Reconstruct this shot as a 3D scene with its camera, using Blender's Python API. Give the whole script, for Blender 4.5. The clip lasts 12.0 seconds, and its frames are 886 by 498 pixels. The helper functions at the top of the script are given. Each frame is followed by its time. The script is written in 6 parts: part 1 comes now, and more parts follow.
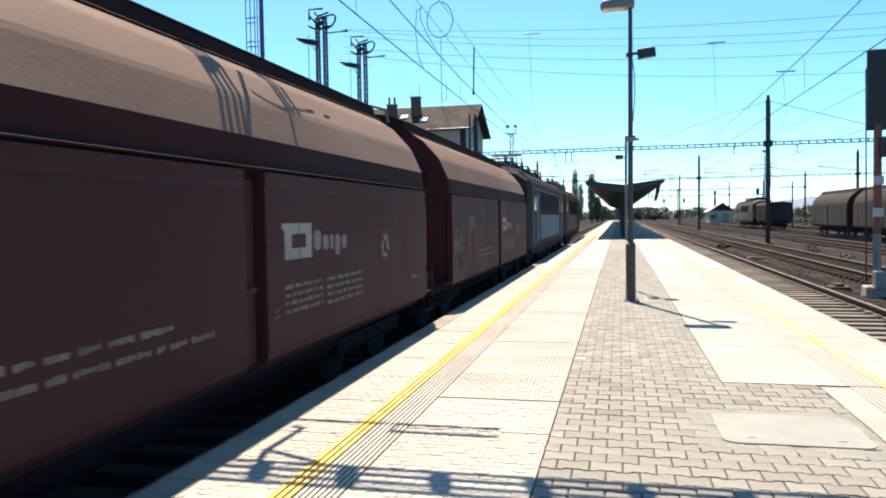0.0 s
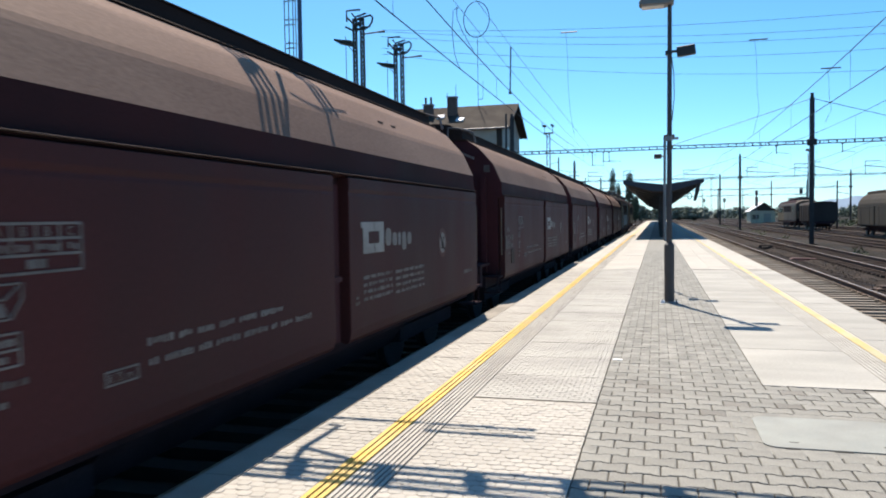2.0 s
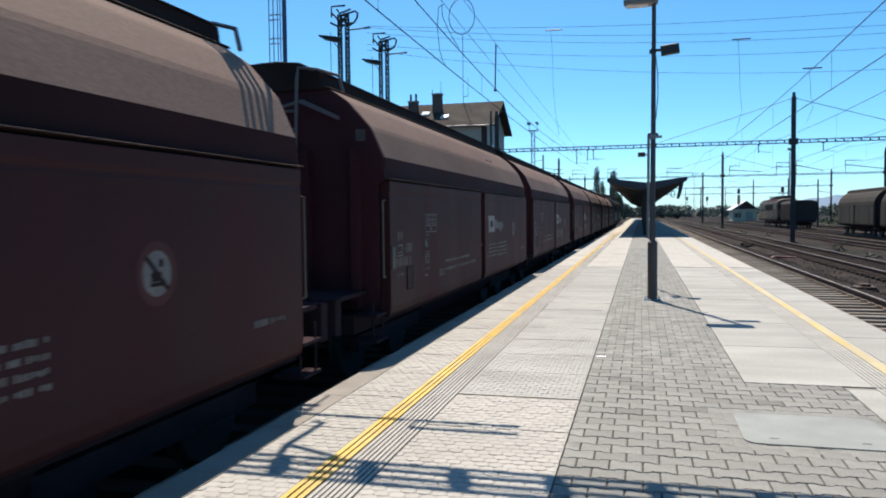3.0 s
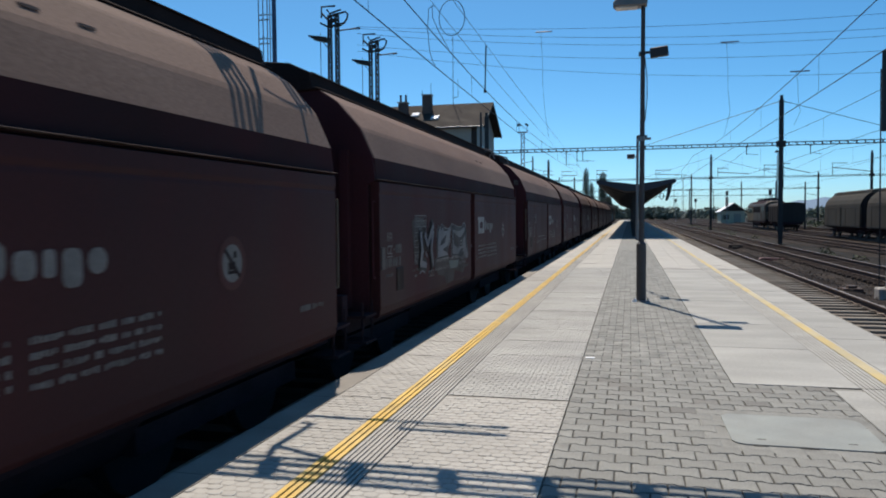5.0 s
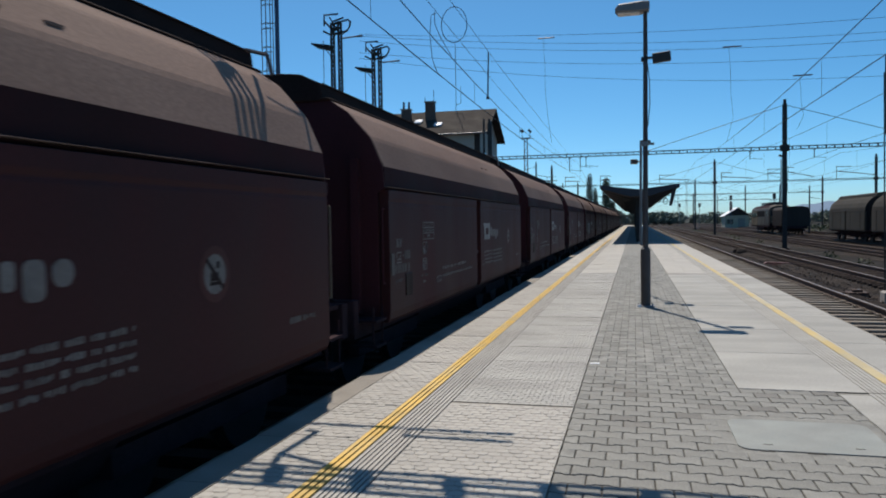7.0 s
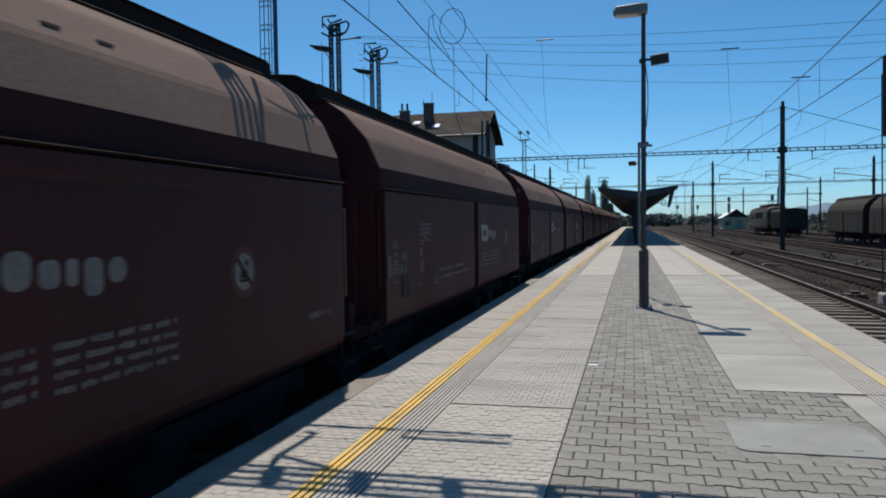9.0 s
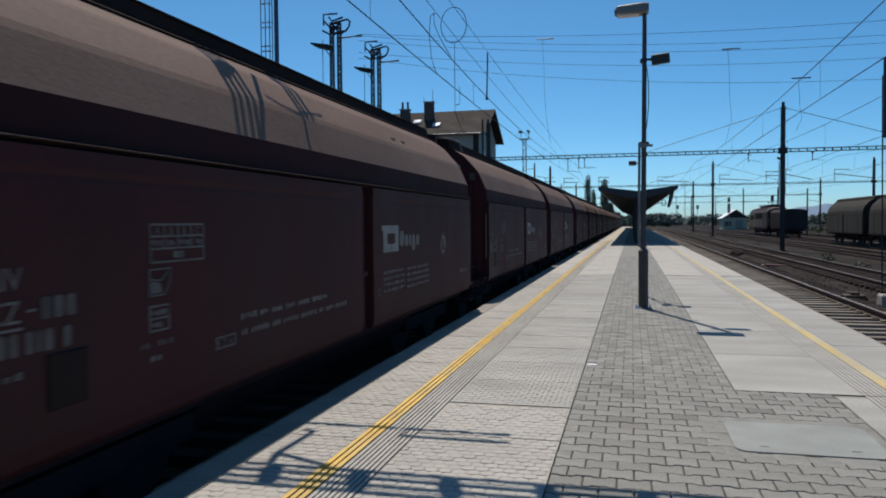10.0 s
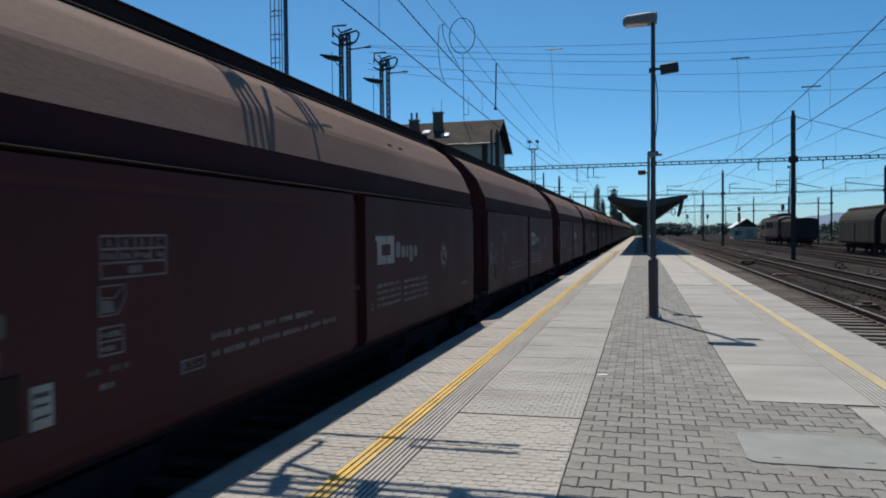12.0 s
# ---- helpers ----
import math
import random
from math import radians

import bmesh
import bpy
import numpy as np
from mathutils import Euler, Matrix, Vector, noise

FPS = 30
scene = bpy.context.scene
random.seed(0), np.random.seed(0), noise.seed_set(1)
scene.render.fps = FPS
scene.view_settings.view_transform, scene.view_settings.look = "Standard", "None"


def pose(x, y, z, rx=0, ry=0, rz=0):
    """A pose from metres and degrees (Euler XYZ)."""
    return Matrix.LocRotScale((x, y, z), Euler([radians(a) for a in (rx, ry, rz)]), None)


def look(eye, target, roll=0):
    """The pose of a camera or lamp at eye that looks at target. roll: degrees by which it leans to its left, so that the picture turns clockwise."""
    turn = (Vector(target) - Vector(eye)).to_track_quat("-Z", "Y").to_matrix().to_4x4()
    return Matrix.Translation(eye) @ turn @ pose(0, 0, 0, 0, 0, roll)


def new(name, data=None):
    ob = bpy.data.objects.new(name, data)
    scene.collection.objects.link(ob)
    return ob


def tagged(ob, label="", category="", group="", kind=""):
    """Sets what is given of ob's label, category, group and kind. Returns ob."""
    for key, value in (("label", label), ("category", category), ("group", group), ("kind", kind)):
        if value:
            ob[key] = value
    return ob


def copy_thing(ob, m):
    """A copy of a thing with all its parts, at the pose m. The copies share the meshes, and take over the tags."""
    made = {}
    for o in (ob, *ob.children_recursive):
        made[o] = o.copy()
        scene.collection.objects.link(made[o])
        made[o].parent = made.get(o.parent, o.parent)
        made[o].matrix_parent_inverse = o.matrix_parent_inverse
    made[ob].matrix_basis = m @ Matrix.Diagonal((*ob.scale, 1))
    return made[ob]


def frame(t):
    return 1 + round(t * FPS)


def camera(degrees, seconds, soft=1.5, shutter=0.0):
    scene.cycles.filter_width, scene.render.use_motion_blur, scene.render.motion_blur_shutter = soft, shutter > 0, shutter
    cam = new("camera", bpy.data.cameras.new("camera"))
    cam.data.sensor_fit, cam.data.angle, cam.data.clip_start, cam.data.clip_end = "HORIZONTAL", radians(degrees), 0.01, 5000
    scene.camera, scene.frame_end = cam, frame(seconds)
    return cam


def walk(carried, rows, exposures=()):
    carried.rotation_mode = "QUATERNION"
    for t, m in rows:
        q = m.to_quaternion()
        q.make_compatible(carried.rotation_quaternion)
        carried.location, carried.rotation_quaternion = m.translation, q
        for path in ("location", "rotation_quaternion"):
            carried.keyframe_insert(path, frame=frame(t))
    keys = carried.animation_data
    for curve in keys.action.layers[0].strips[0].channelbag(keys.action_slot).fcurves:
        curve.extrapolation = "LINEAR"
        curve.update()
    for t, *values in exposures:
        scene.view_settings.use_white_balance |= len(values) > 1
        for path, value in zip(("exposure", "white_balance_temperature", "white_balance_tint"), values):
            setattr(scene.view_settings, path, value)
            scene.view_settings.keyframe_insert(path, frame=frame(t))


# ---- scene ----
# ---- camera ----
cam = camera(61.0, 12.0, soft=1.9, shutter=0.07)
EYE = (0.0, 0.0, 1.55)


def aim(yaw, pitch, roll):
    y, p = radians(yaw), radians(pitch)
    way = Vector((-math.sin(y) * math.cos(p), math.cos(y) * math.cos(p), math.sin(p)))
    return look(EYE, Vector(EYE) + way * 10, roll)


# seconds, yaw to the left of the track, pitch, roll
TURNS = [
    (0.0, 13.19, -2.38, -0.95),
    (0.5, 13.44, -2.21, -0.31),
    (1.0, 14.98, -1.97, -0.78),
    (1.5, 15.30, -2.13, -1.00),
    (2.0, 15.93, -2.35, -0.89),
    (2.5, 15.18, -2.55, -0.90),
    (4.5, 14.32, -2.54, -0.44),
    (5.0, 13.96, -2.52, -0.48),
    (5.5, 14.18, -2.77, -0.59),
    (6.0, 14.09, -2.33, -0.59),
    (6.5, 14.55, -2.19, -0.70),
    (7.0, 14.25, -2.02, -0.88),
    (7.2, 14.52, -1.90, -0.89),
    (9.0, 14.12, -1.90, -0.86),
    (9.5, 14.03, -1.94, -0.50),
    (10.0, 14.10, -2.00, -0.52),
    (10.5, 14.01, -2.32, -0.40),
    (11.0, 14.33, -1.96, -0.40),
    (11.5, 14.58, -1.49, -0.28),
    (12.0, 14.79, -1.23, -0.68),
]
EXPOSURES = [(0.0, 1.27, 7750, 14), (0.5, 1.19, 7650, 14), (1.0, 1.08, 7320, 13), (1.5, 0.99, 7100, 13), (2.0, 0.90, 6930, 12), (2.5, 0.79, 6800, 11),
             (4.5, 0.31, 6620, 11), (5.5, 0.14, 6580, 11), (7.0, 0.05, 6550, 11), (9.0, -0.03, 6530, 11), (12.0, -0.07, 6520, 11)]
walk(cam, [(t, aim(a, b, c)) for t, a, b, c in TURNS], EXPOSURES)

# ---- light ----
SUN = Vector((-0.222, 0.571, 1.0)).normalized()
ELEVATION, ROTATION = math.asin(SUN.z), math.atan2(SUN.x, SUN.y)
world = bpy.data.worlds.new("world")
scene.world = world
world.use_nodes = True
wn = world.node_tree
sky = wn.nodes.new("ShaderNodeTexSky")
sky.sky_type = "NISHITA"
sky.sun_disc = False
sky.sun_elevation, sky.sun_rotation = ELEVATION, ROTATION
sky.air_density, sky.dust_density, sky.ozone_density = 0.6, 0.55, 2.5
hue = wn.nodes.new("ShaderNodeHueSaturation")
hue.inputs["Hue"].default_value, hue.inputs["Saturation"].default_value = 0.485, 1.24
tint = wn.nodes.new("ShaderNodeMix")
tint.data_type, tint.blend_type = "RGBA", "MULTIPLY"
tint.inputs[0].default_value = 1.0
tint.inputs[7].default_value = (0.64, 0.91, 1.03, 1.0)
wn.links.new(sky.outputs["Color"], hue.inputs["Color"])
wn.links.new(hue.outputs["Color"], tint.inputs[6])
wn.links.new(tint.outputs[2], wn.nodes["Background"].inputs["Color"])
wn.nodes["Background"].inputs["Strength"].default_value = 0.118
sun_data = bpy.data.lights.new("sun", "SUN")
sun_data.energy, sun_data.angle, sun_data.color = 4.9, radians(0.35), (1.0, 0.905, 0.79)
sun = new("sun", sun_data)
sun.matrix_world = look(SUN * 300, (0, 0, 0))


# ---- materials ----
MATS = {}


def mat(name, color, rough=0.7, metal=0.0, vary=0.25, scale=3.0, fine=40.0, bump=0.15, stain=None, amount=0.5, stretch=(1, 1, 1), each=0.0, bump_size=0.01, gloss=0.5, dusty=0.0):
    """A surface with broad and fine variation, stains of a second colour, and fine relief."""
    if name in MATS:
        return MATS[name]
    m = bpy.data.materials.new(name)
    m.use_nodes = True
    nt = m.node_tree
    N, Lk = nt.nodes, nt.links
    b = N["Principled BSDF"]
    b.inputs["Roughness"].default_value = rough
    b.inputs["Metallic"].default_value = metal
    b.inputs["Diffuse Roughness"].default_value = dusty
    b.inputs["Specular IOR Level"].default_value = gloss
    tc = N.new("ShaderNodeTexCoord")
    mp = N.new("ShaderNodeMapping")
    mp.inputs["Scale"].default_value = stretch
    Lk.new(tc.outputs["Object"], mp.inputs["Vector"])

    def noise_tex(s, detail=4):
        n = N.new("ShaderNodeTexNoise")
        n.inputs["Scale"].default_value = s
        n.inputs["Detail"].default_value = detail
        Lk.new(mp.outputs["Vector"], n.inputs["Vector"])
        return n

    def mapped(src, lo, hi, a=0.3, z=0.7):
        r = N.new("ShaderNodeMapRange")
        r.inputs["From Min"].default_value, r.inputs["From Max"].default_value = a, z
        r.inputs["To Min"].default_value, r.inputs["To Max"].default_value = lo, hi
        Lk.new(src, r.inputs["Value"])
        return r.outputs["Result"]

    def times(a, c):
        k = N.new("ShaderNodeMath")
        k.operation = "MULTIPLY"
        Lk.new(a, k.inputs[0])
        Lk.new(c, k.inputs[1])
        return k.outputs[0]

    broad, grain = noise_tex(scale), noise_tex(fine, 3)
    value = times(mapped(broad.outputs["Fac"], 1 - vary, 1 + vary), mapped(grain.outputs["Fac"], 1 - vary * 0.6, 1 + vary * 0.6))
    if each:
        oi = N.new("ShaderNodeObjectInfo")
        ge = N.new("ShaderNodeNewGeometry")
        add = N.new("ShaderNodeMath")
        add.operation = "ADD"
        Lk.new(oi.outputs["Random"], add.inputs[0])
        Lk.new(ge.outputs["Random Per Island"], add.inputs[1])
        fr = N.new("ShaderNodeMath")
        fr.operation = "FRACT"
        Lk.new(add.outputs[0], fr.inputs[0])
        value = times(value, mapped(fr.outputs[0], 1 - each, 1 + each, 0, 1))
    base = N.new("ShaderNodeRGB")
    base.outputs[0].default_value = (*color, 1)
    src = base.outputs[0]
    if stain:
        st = noise_tex(scale * 0.6, 6)
        mx = N.new("ShaderNodeMix")
        mx.data_type = "RGBA"
        Lk.new(mapped(st.outputs["Fac"], 0, amount, 0.45, 0.7), mx.inputs["Factor"])
        Lk.new(src, mx.inputs["A"])
        mx.inputs["B"].default_value = (*stain, 1)
        src = mx.outputs["Result"]
    mul = N.new("ShaderNodeVectorMath")
    mul.operation = "SCALE"
    Lk.new(src, mul.inputs[0])
    Lk.new(value, mul.inputs["Scale"])
    Lk.new(mul.outputs[0], b.inputs["Base Color"])
    Lk.new(mapped(broad.outputs["Fac"], max(0.05, rough - 0.1), min(1, rough + 0.1)), b.inputs["Roughness"])
    if bump:
        bp = N.new("ShaderNodeBump")
        bp.inputs["Strength"].default_value, bp.inputs["Distance"].default_value = bump, bump_size
        Lk.new(grain.outputs["Fac"], bp.inputs["Height"])
        Lk.new(bp.outputs["Normal"], b.inputs["Normal"])
    MATS[name] = m
    return m


def glass(name, color=(0.02, 0.03, 0.04)):
    m = mat(name, color, 0.06, 0.0, 0.05, 2, 10, 0)
    return m


paver_grey = mat("paver_grey", (0.218, 0.220, 0.205), 0.85, 0, 0.24, 5.0, 75, 0.8, (0.142, 0.145, 0.135), 0.6, each=0.09, bump_size=0.003, gloss=0.25)
paver_stained = mat("paver_grey_stained", (0.181, 0.179, 0.167), 0.85, 0, 0.24, 5.0, 75, 0.8, (0.119, 0.115, 0.105), 0.6, each=0.09, bump_size=0.003, gloss=0.2)
paver_light = mat("paver_light", (0.371, 0.361, 0.334), 0.85, 0, 0.1, 0.9, 220, 0.35, (0.302, 0.293, 0.270), 0.6, each=0.06, bump_size=0.003, gloss=0.25)
joint_dark = mat("joint_sand", (0.071, 0.070, 0.064), 0.95, 0, 0.2, 3, 120, 0.3, gloss=0.1)
joint_light = mat("joint_sand_light", (0.297, 0.284, 0.256), 0.95, 0, 0.2, 3, 120, 0.3)
slab_concrete = mat("slab_concrete", (0.366, 0.357, 0.329), 0.85, 0, 0.08, 0.8, 150, 0.3, (0.339, 0.329, 0.302), 0.5, each=0.05, bump_size=0.003, gloss=0.25)
concrete = mat("concrete", (0.33, 0.32, 0.30), 0.9, 0, 0.18, 1.5, 90, 0.4, (0.16, 0.15, 0.14), 0.5)
# the train's shadow strip is put into the coping as a darker, warmer tone
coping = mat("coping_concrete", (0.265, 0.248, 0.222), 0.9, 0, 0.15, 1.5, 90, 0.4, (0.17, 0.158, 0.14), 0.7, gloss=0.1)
cover_plate = mat("cover_plate_concrete", (0.220, 0.240, 0.229), 0.75, 0, 0.14, 3.5, 120, 0.2, (0.174, 0.178, 0.169), 0.6, bump_size=0.003)
yellow_paint = mat("yellow_paint", (0.576, 0.361, 0.050), 0.6, 0, 0.15, 2.5, 90, 0.2, (0.439, 0.348, 0.156), 0.7, bump_size=0.002)
yellow_worn = mat("yellow_paint_worn", (0.430, 0.329, 0.128), 0.7, 0, 0.15, 1.6, 60, 0.2, (0.366, 0.343, 0.256), 1.0, bump_size=0.002)
paver_smooth = mat("paver_light_worn", (0.352, 0.350, 0.328), 0.85, 0, 0.13, 2.2, 70, 0.5, (0.275, 0.273, 0.254), 0.8, stretch=(0.35, 1.0, 1.0), each=0.03, bump_size=0.003, gloss=0.25)
slab_grey = mat("slab_concrete_grey", (0.316, 0.316, 0.297), 0.85, 0, 0.16, 1.6, 70, 0.5, (0.247, 0.249, 0.233), 0.8, stretch=(0.45, 1.0, 1.0), each=0.07, bump_size=0.003, gloss=0.2)
joint_worn = mat("joint_worn", (0.220, 0.215, 0.197), 0.95, 0, 0.2, 3, 120, 0.3)
joint_pale = mat("joint_sand_pale", (0.316, 0.307, 0.284), 0.95, 0, 0.15, 3, 120, 0.3)
groove_dark = mat("groove_dirt", (0.092, 0.092, 0.087), 0.9, 0, 0.25, 5, 80, 0.2, gloss=0.1)
ballast = mat("ballast", (0.074, 0.060, 0.052), 0.95, 0, 0.45, 1.2, 30, 1.0, (0.028, 0.022, 0.02), 0.7, bump_size=0.05, gloss=0.03, dusty=1.0)
dirt = mat("yard_dirt", (0.078, 0.069, 0.059), 0.95, 0, 0.35, 0.4, 12, 0.9, (0.034, 0.032, 0.025), 0.6, bump_size=0.05, gloss=0.03, dusty=1.0)
sleeper_wood = mat("sleeper", (0.20, 0.182, 0.156), 0.9, 0, 0.25, 2, 60, 0.4, (0.14, 0.11, 0.085), 0.7, each=0.3, gloss=0.15)
# darker tones for some tracks; under the train they stand in for shade
ballast_dark = mat("ballast_darkened", (0.042, 0.035, 0.031), 0.95, 0, 0.45, 1.2, 30, 1.0, (0.018, 0.016, 0.015), 0.7, bump_size=0.05, gloss=0.05)
sleeper_dark = mat("sleeper_darkened", (0.046, 0.037, 0.033), 0.9, 0, 0.25, 2, 60, 0.4, each=0.2, gloss=0.05)
rail_rust = mat("rail_rust", (0.06, 0.037, 0.03), 0.8, 0.2, 0.3, 5, 90, 0.3)
rail_head = mat("rail_head", (0.17, 0.145, 0.13), 0.55, 0.4, 0.15, 3, 60, 0.05)
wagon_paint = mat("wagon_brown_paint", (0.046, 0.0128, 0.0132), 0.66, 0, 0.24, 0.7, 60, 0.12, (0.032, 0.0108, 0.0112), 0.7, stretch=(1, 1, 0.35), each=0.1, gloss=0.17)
# sunlight and some dust put into the colour of the sloped upper sides
wagon_sunlit = mat("wagon_sunlit_paint", (0.205, 0.145, 0.12), 0.8, 0, 0.22, 0.6, 50, 0.15, (0.118, 0.074, 0.063), 0.75, stretch=(1, 0.35, 1), each=0.1, gloss=0.04, dusty=0.2)
# the sunlit line along lips and roof edges is put into this colour
lit_lip = mat("sunlit_lip", (0.085, 0.066, 0.064), 0.8, 0, 0.3, 2, 40, 0.1, (0.04, 0.027, 0.024), 0.8, gloss=0.05)
# shade on the vertical belt is put into this darker brown
wagon_shade_belt = mat("wagon_shade_belt_paint", (0.036, 0.0115, 0.0132), 0.8, 0, 0.2, 0.8, 50, 0.12, (0.018, 0.009, 0.008), 0.6, each=0.08, gloss=0.1)
wagon_roof = mat("wagon_roof_dark", (0.030, 0.020, 0.0185), 0.9, 0, 0.3, 1, 40, 0.2, gloss=0.05)
wagon_end = mat("wagon_end_paint", (0.052, 0.0165, 0.0205), 0.75, 0, 0.2, 1, 50, 0.15, (0.036, 0.0125, 0.0152), 0.6, gloss=0.12)
under_black = mat("underframe_black", (0.036, 0.022, 0.026), 0.85, 0.1, 0.3, 3, 50, 0.3, gloss=0.05)
rail_yellow = mat("handrail_cream", (0.12, 0.098, 0.075), 0.5, 0, 0.15, 5, 60, 0.1, gloss=0.2)
ladder_grey = mat("ladder_grey", (0.13, 0.112, 0.11), 0.5, 0.2, 0.15, 5, 60, 0.1, gloss=0.2)
mark_white = mat("marking_white", (0.26, 0.252, 0.24), 0.6, 0, 0.15, 4, 60, 0.05, (0.15, 0.14, 0.13), 0.5, gloss=0.15)
mark_mid = mat("marking_mid", (0.165, 0.152, 0.143), 0.6, 0, 0.2, 6, 60, 0.05, (0.07, 0.06, 0.055), 0.6, gloss=0.15)
mark_faint = mat("marking_faint", (0.105, 0.092, 0.086), 0.6, 0, 0.2, 6, 60, 0.05, (0.05, 0.04, 0.037), 0.7, gloss=0.12)
mark_red = mat("marking_red", (0.075, 0.03, 0.028), 0.6, 0, 0.15, 4, 60, 0.05, gloss=0.1)
mark_dark = mat("marking_dark", (0.02, 0.012, 0.012), 0.6, 0, 0.2, 4, 60, 0.05, gloss=0.08)
spray_white = mat("spray_white", (0.14, 0.14, 0.155), 0.5, 0, 0.15, 2, 30, 0.05, (0.055, 0.052, 0.062), 0.9, gloss=0.2)
spray_rim = mat("spray_rim", (0.16, 0.15, 0.15), 0.5, 0, 0.2, 2, 30, 0.05, (0.04, 0.035, 0.035), 0.9, gloss=0.2)
spray_fade = mat("spray_faded", (0.037, 0.027, 0.025), 0.6, 0, 0.25, 2, 30, 0.05, (0.022, 0.014, 0.013), 0.9, gloss=0.2)
spray_green = mat("spray_green", (0.045, 0.065, 0.062), 0.5, 0, 0.15, 2, 30, 0.05)
spray_black = mat("spray_black", (0.015, 0.015, 0.02), 0.5, 0, 0.2, 2, 30, 0.05, gloss=0.1)
steel_grey = mat("galvanised_steel", (0.20, 0.21, 0.22), 0.5, 0.5, 0.15, 4, 50, 0.1)
steel_dark = mat("dark_steel", (0.045, 0.047, 0.05), 0.6, 0.3, 0.2, 3, 40, 0.15, gloss=0.2)
steel_green = mat("green_grey_steel", (0.058, 0.054, 0.056), 0.6, 0.2, 0.2, 3, 40, 0.15)
wire_black = mat("wire", (0.03, 0.03, 0.032), 0.6, 0.4, 0.1, 3, 20, 0, gloss=0.2)
insulator = mat("insulator_brown", (0.05, 0.03, 0.025), 0.3, 0, 0.1, 5, 20, 0)
lamp_grey = mat("lamp_grey", (0.17, 0.165, 0.165), 0.45, 0.3, 0.1, 5, 40, 0.05)
lamp_lens = mat("lamp_lens", (0.55, 0.5, 0.45), 0.25, 0, 0.1, 6, 40, 0.05)
black_paint = mat("black_paint", (0.015, 0.015, 0.018), 0.5, 0, 0.2, 4, 40, 0.05)
red_post = mat("red_post_paint", (0.22, 0.055, 0.05), 0.6, 0, 0.2, 4, 40, 0.1)
white_post = mat("white_post_paint", (0.5, 0.5, 0.48), 0.6, 0, 0.15, 4, 40, 0.1, (0.4, 0.38, 0.35), 0.5)
plaster = mat("plaster", (0.40, 0.36, 0.305), 0.9, 0, 0.1, 0.6, 30, 0.2, (0.36, 0.33, 0.29), 0.5)
roof_slate = mat("roof_slate", (0.05, 0.044, 0.04), 0.85, 0, 0.25, 0.7, 12, 0.4, (0.034, 0.03, 0.027), 0.6, gloss=0.06)
brick_chimney = mat("chimney_brick", (0.10, 0.07, 0.06), 0.9, 0, 0.25, 3, 25, 0.3)
window_glass = glass("window_glass")
# the skylights' reflection is put into a near-white base colour
window_bright = mat("roof_window", (0.7, 0.72, 0.75), 0.15, 0.0, 0.05, 2, 10, 0)
wood_dark = mat("dark_timber", (0.05, 0.04, 0.035), 0.8, 0, 0.2, 2, 30, 0.2, gloss=0.15)
canopy_dark = mat("canopy_dark_sheet", (0.038, 0.032, 0.032), 0.7, 0.2, 0.2, 0.7, 20, 0.2, gloss=0.1)
canopy_edge = mat("canopy_blue_edge", (0.018, 0.026, 0.04), 0.6, 0.1, 0.15, 0.7, 20, 0.1)
loco_blue = mat("loco_blue", (0.024, 0.075, 0.15), 0.8, 0, 0.12, 0.8, 30, 0.08, (0.018, 0.04, 0.07), 0.6, gloss=0.05)
loco_pale = mat("loco_pale_blue", (0.11, 0.165, 0.215), 0.8, 0, 0.12, 0.8, 30, 0.08, (0.06, 0.08, 0.095), 0.5, gloss=0.05)
loco_dark = mat("loco_dark_grey", (0.036, 0.032, 0.037), 0.8, 0, 0.15, 0.8, 30, 0.1, (0.015, 0.016, 0.02), 0.5, gloss=0.05)
loco_trim = mat("loco_trim_cream", (0.15, 0.14, 0.105), 0.8, 0, 0.15, 1, 30, 0.1, gloss=0.05)
loco_grille = mat("loco_grille", (0.02, 0.016, 0.017), 0.8, 0, 0.2, 3, 40, 0.2, gloss=0.05)
loco_red = mat("loco_red_brown", (0.06, 0.026, 0.02), 0.8, 0, 0.15, 0.8, 30, 0.1, (0.03, 0.017, 0.014), 0.5, gloss=0.05)
loco_cream = mat("loco_cream", (0.16, 0.135, 0.1), 0.8, 0, 0.15, 0.8, 30, 0.1, (0.07, 0.06, 0.045), 0.5, gloss=0.05)
loco_olive = mat("loco_olive", (0.075, 0.062, 0.05), 0.6, 0, 0.2, 0.8, 30, 0.1, (0.02, 0.018, 0.015), 0.5, gloss=0.15)
wagon_grey = mat("parked_wagon_grey", (0.135, 0.113, 0.086), 0.8, 0, 0.18, 0.5, 30, 0.12, (0.095, 0.075, 0.06), 0.6, stretch=(1, 1, 0.4), gloss=0.06, dusty=1.0)
wagon_dark = mat("parked_wagon_dark", (0.04, 0.034, 0.032), 0.8, 0, 0.2, 0.6, 30, 0.12, gloss=0.1)
leaf = mat("leaf", (0.045, 0.075, 0.022), 0.7, 0, 0.3, 2, 20, 0, each=0.35, gloss=0.2)
# distance haze is put into these two pale leaf colours
leaf_haze = mat("leaf_haze", (0.16, 0.185, 0.15), 0.7, 0, 0.3, 2, 20, 0, each=0.3, gloss=0.1)
poplar_haze = mat("poplar_haze", (0.075, 0.098, 0.066), 0.7, 0, 0.3, 2, 20, 0, each=0.35, gloss=0.15)
bark = mat("bark", (0.10, 0.075, 0.055), 0.9, 0, 0.3, 3, 30, 0.5)
# blue of distance haze put into the hill colour
hill_far = mat("far_hill", (0.16, 0.235, 0.33), 1.0, 0, 0.1, 0.01, 0.2, 0)
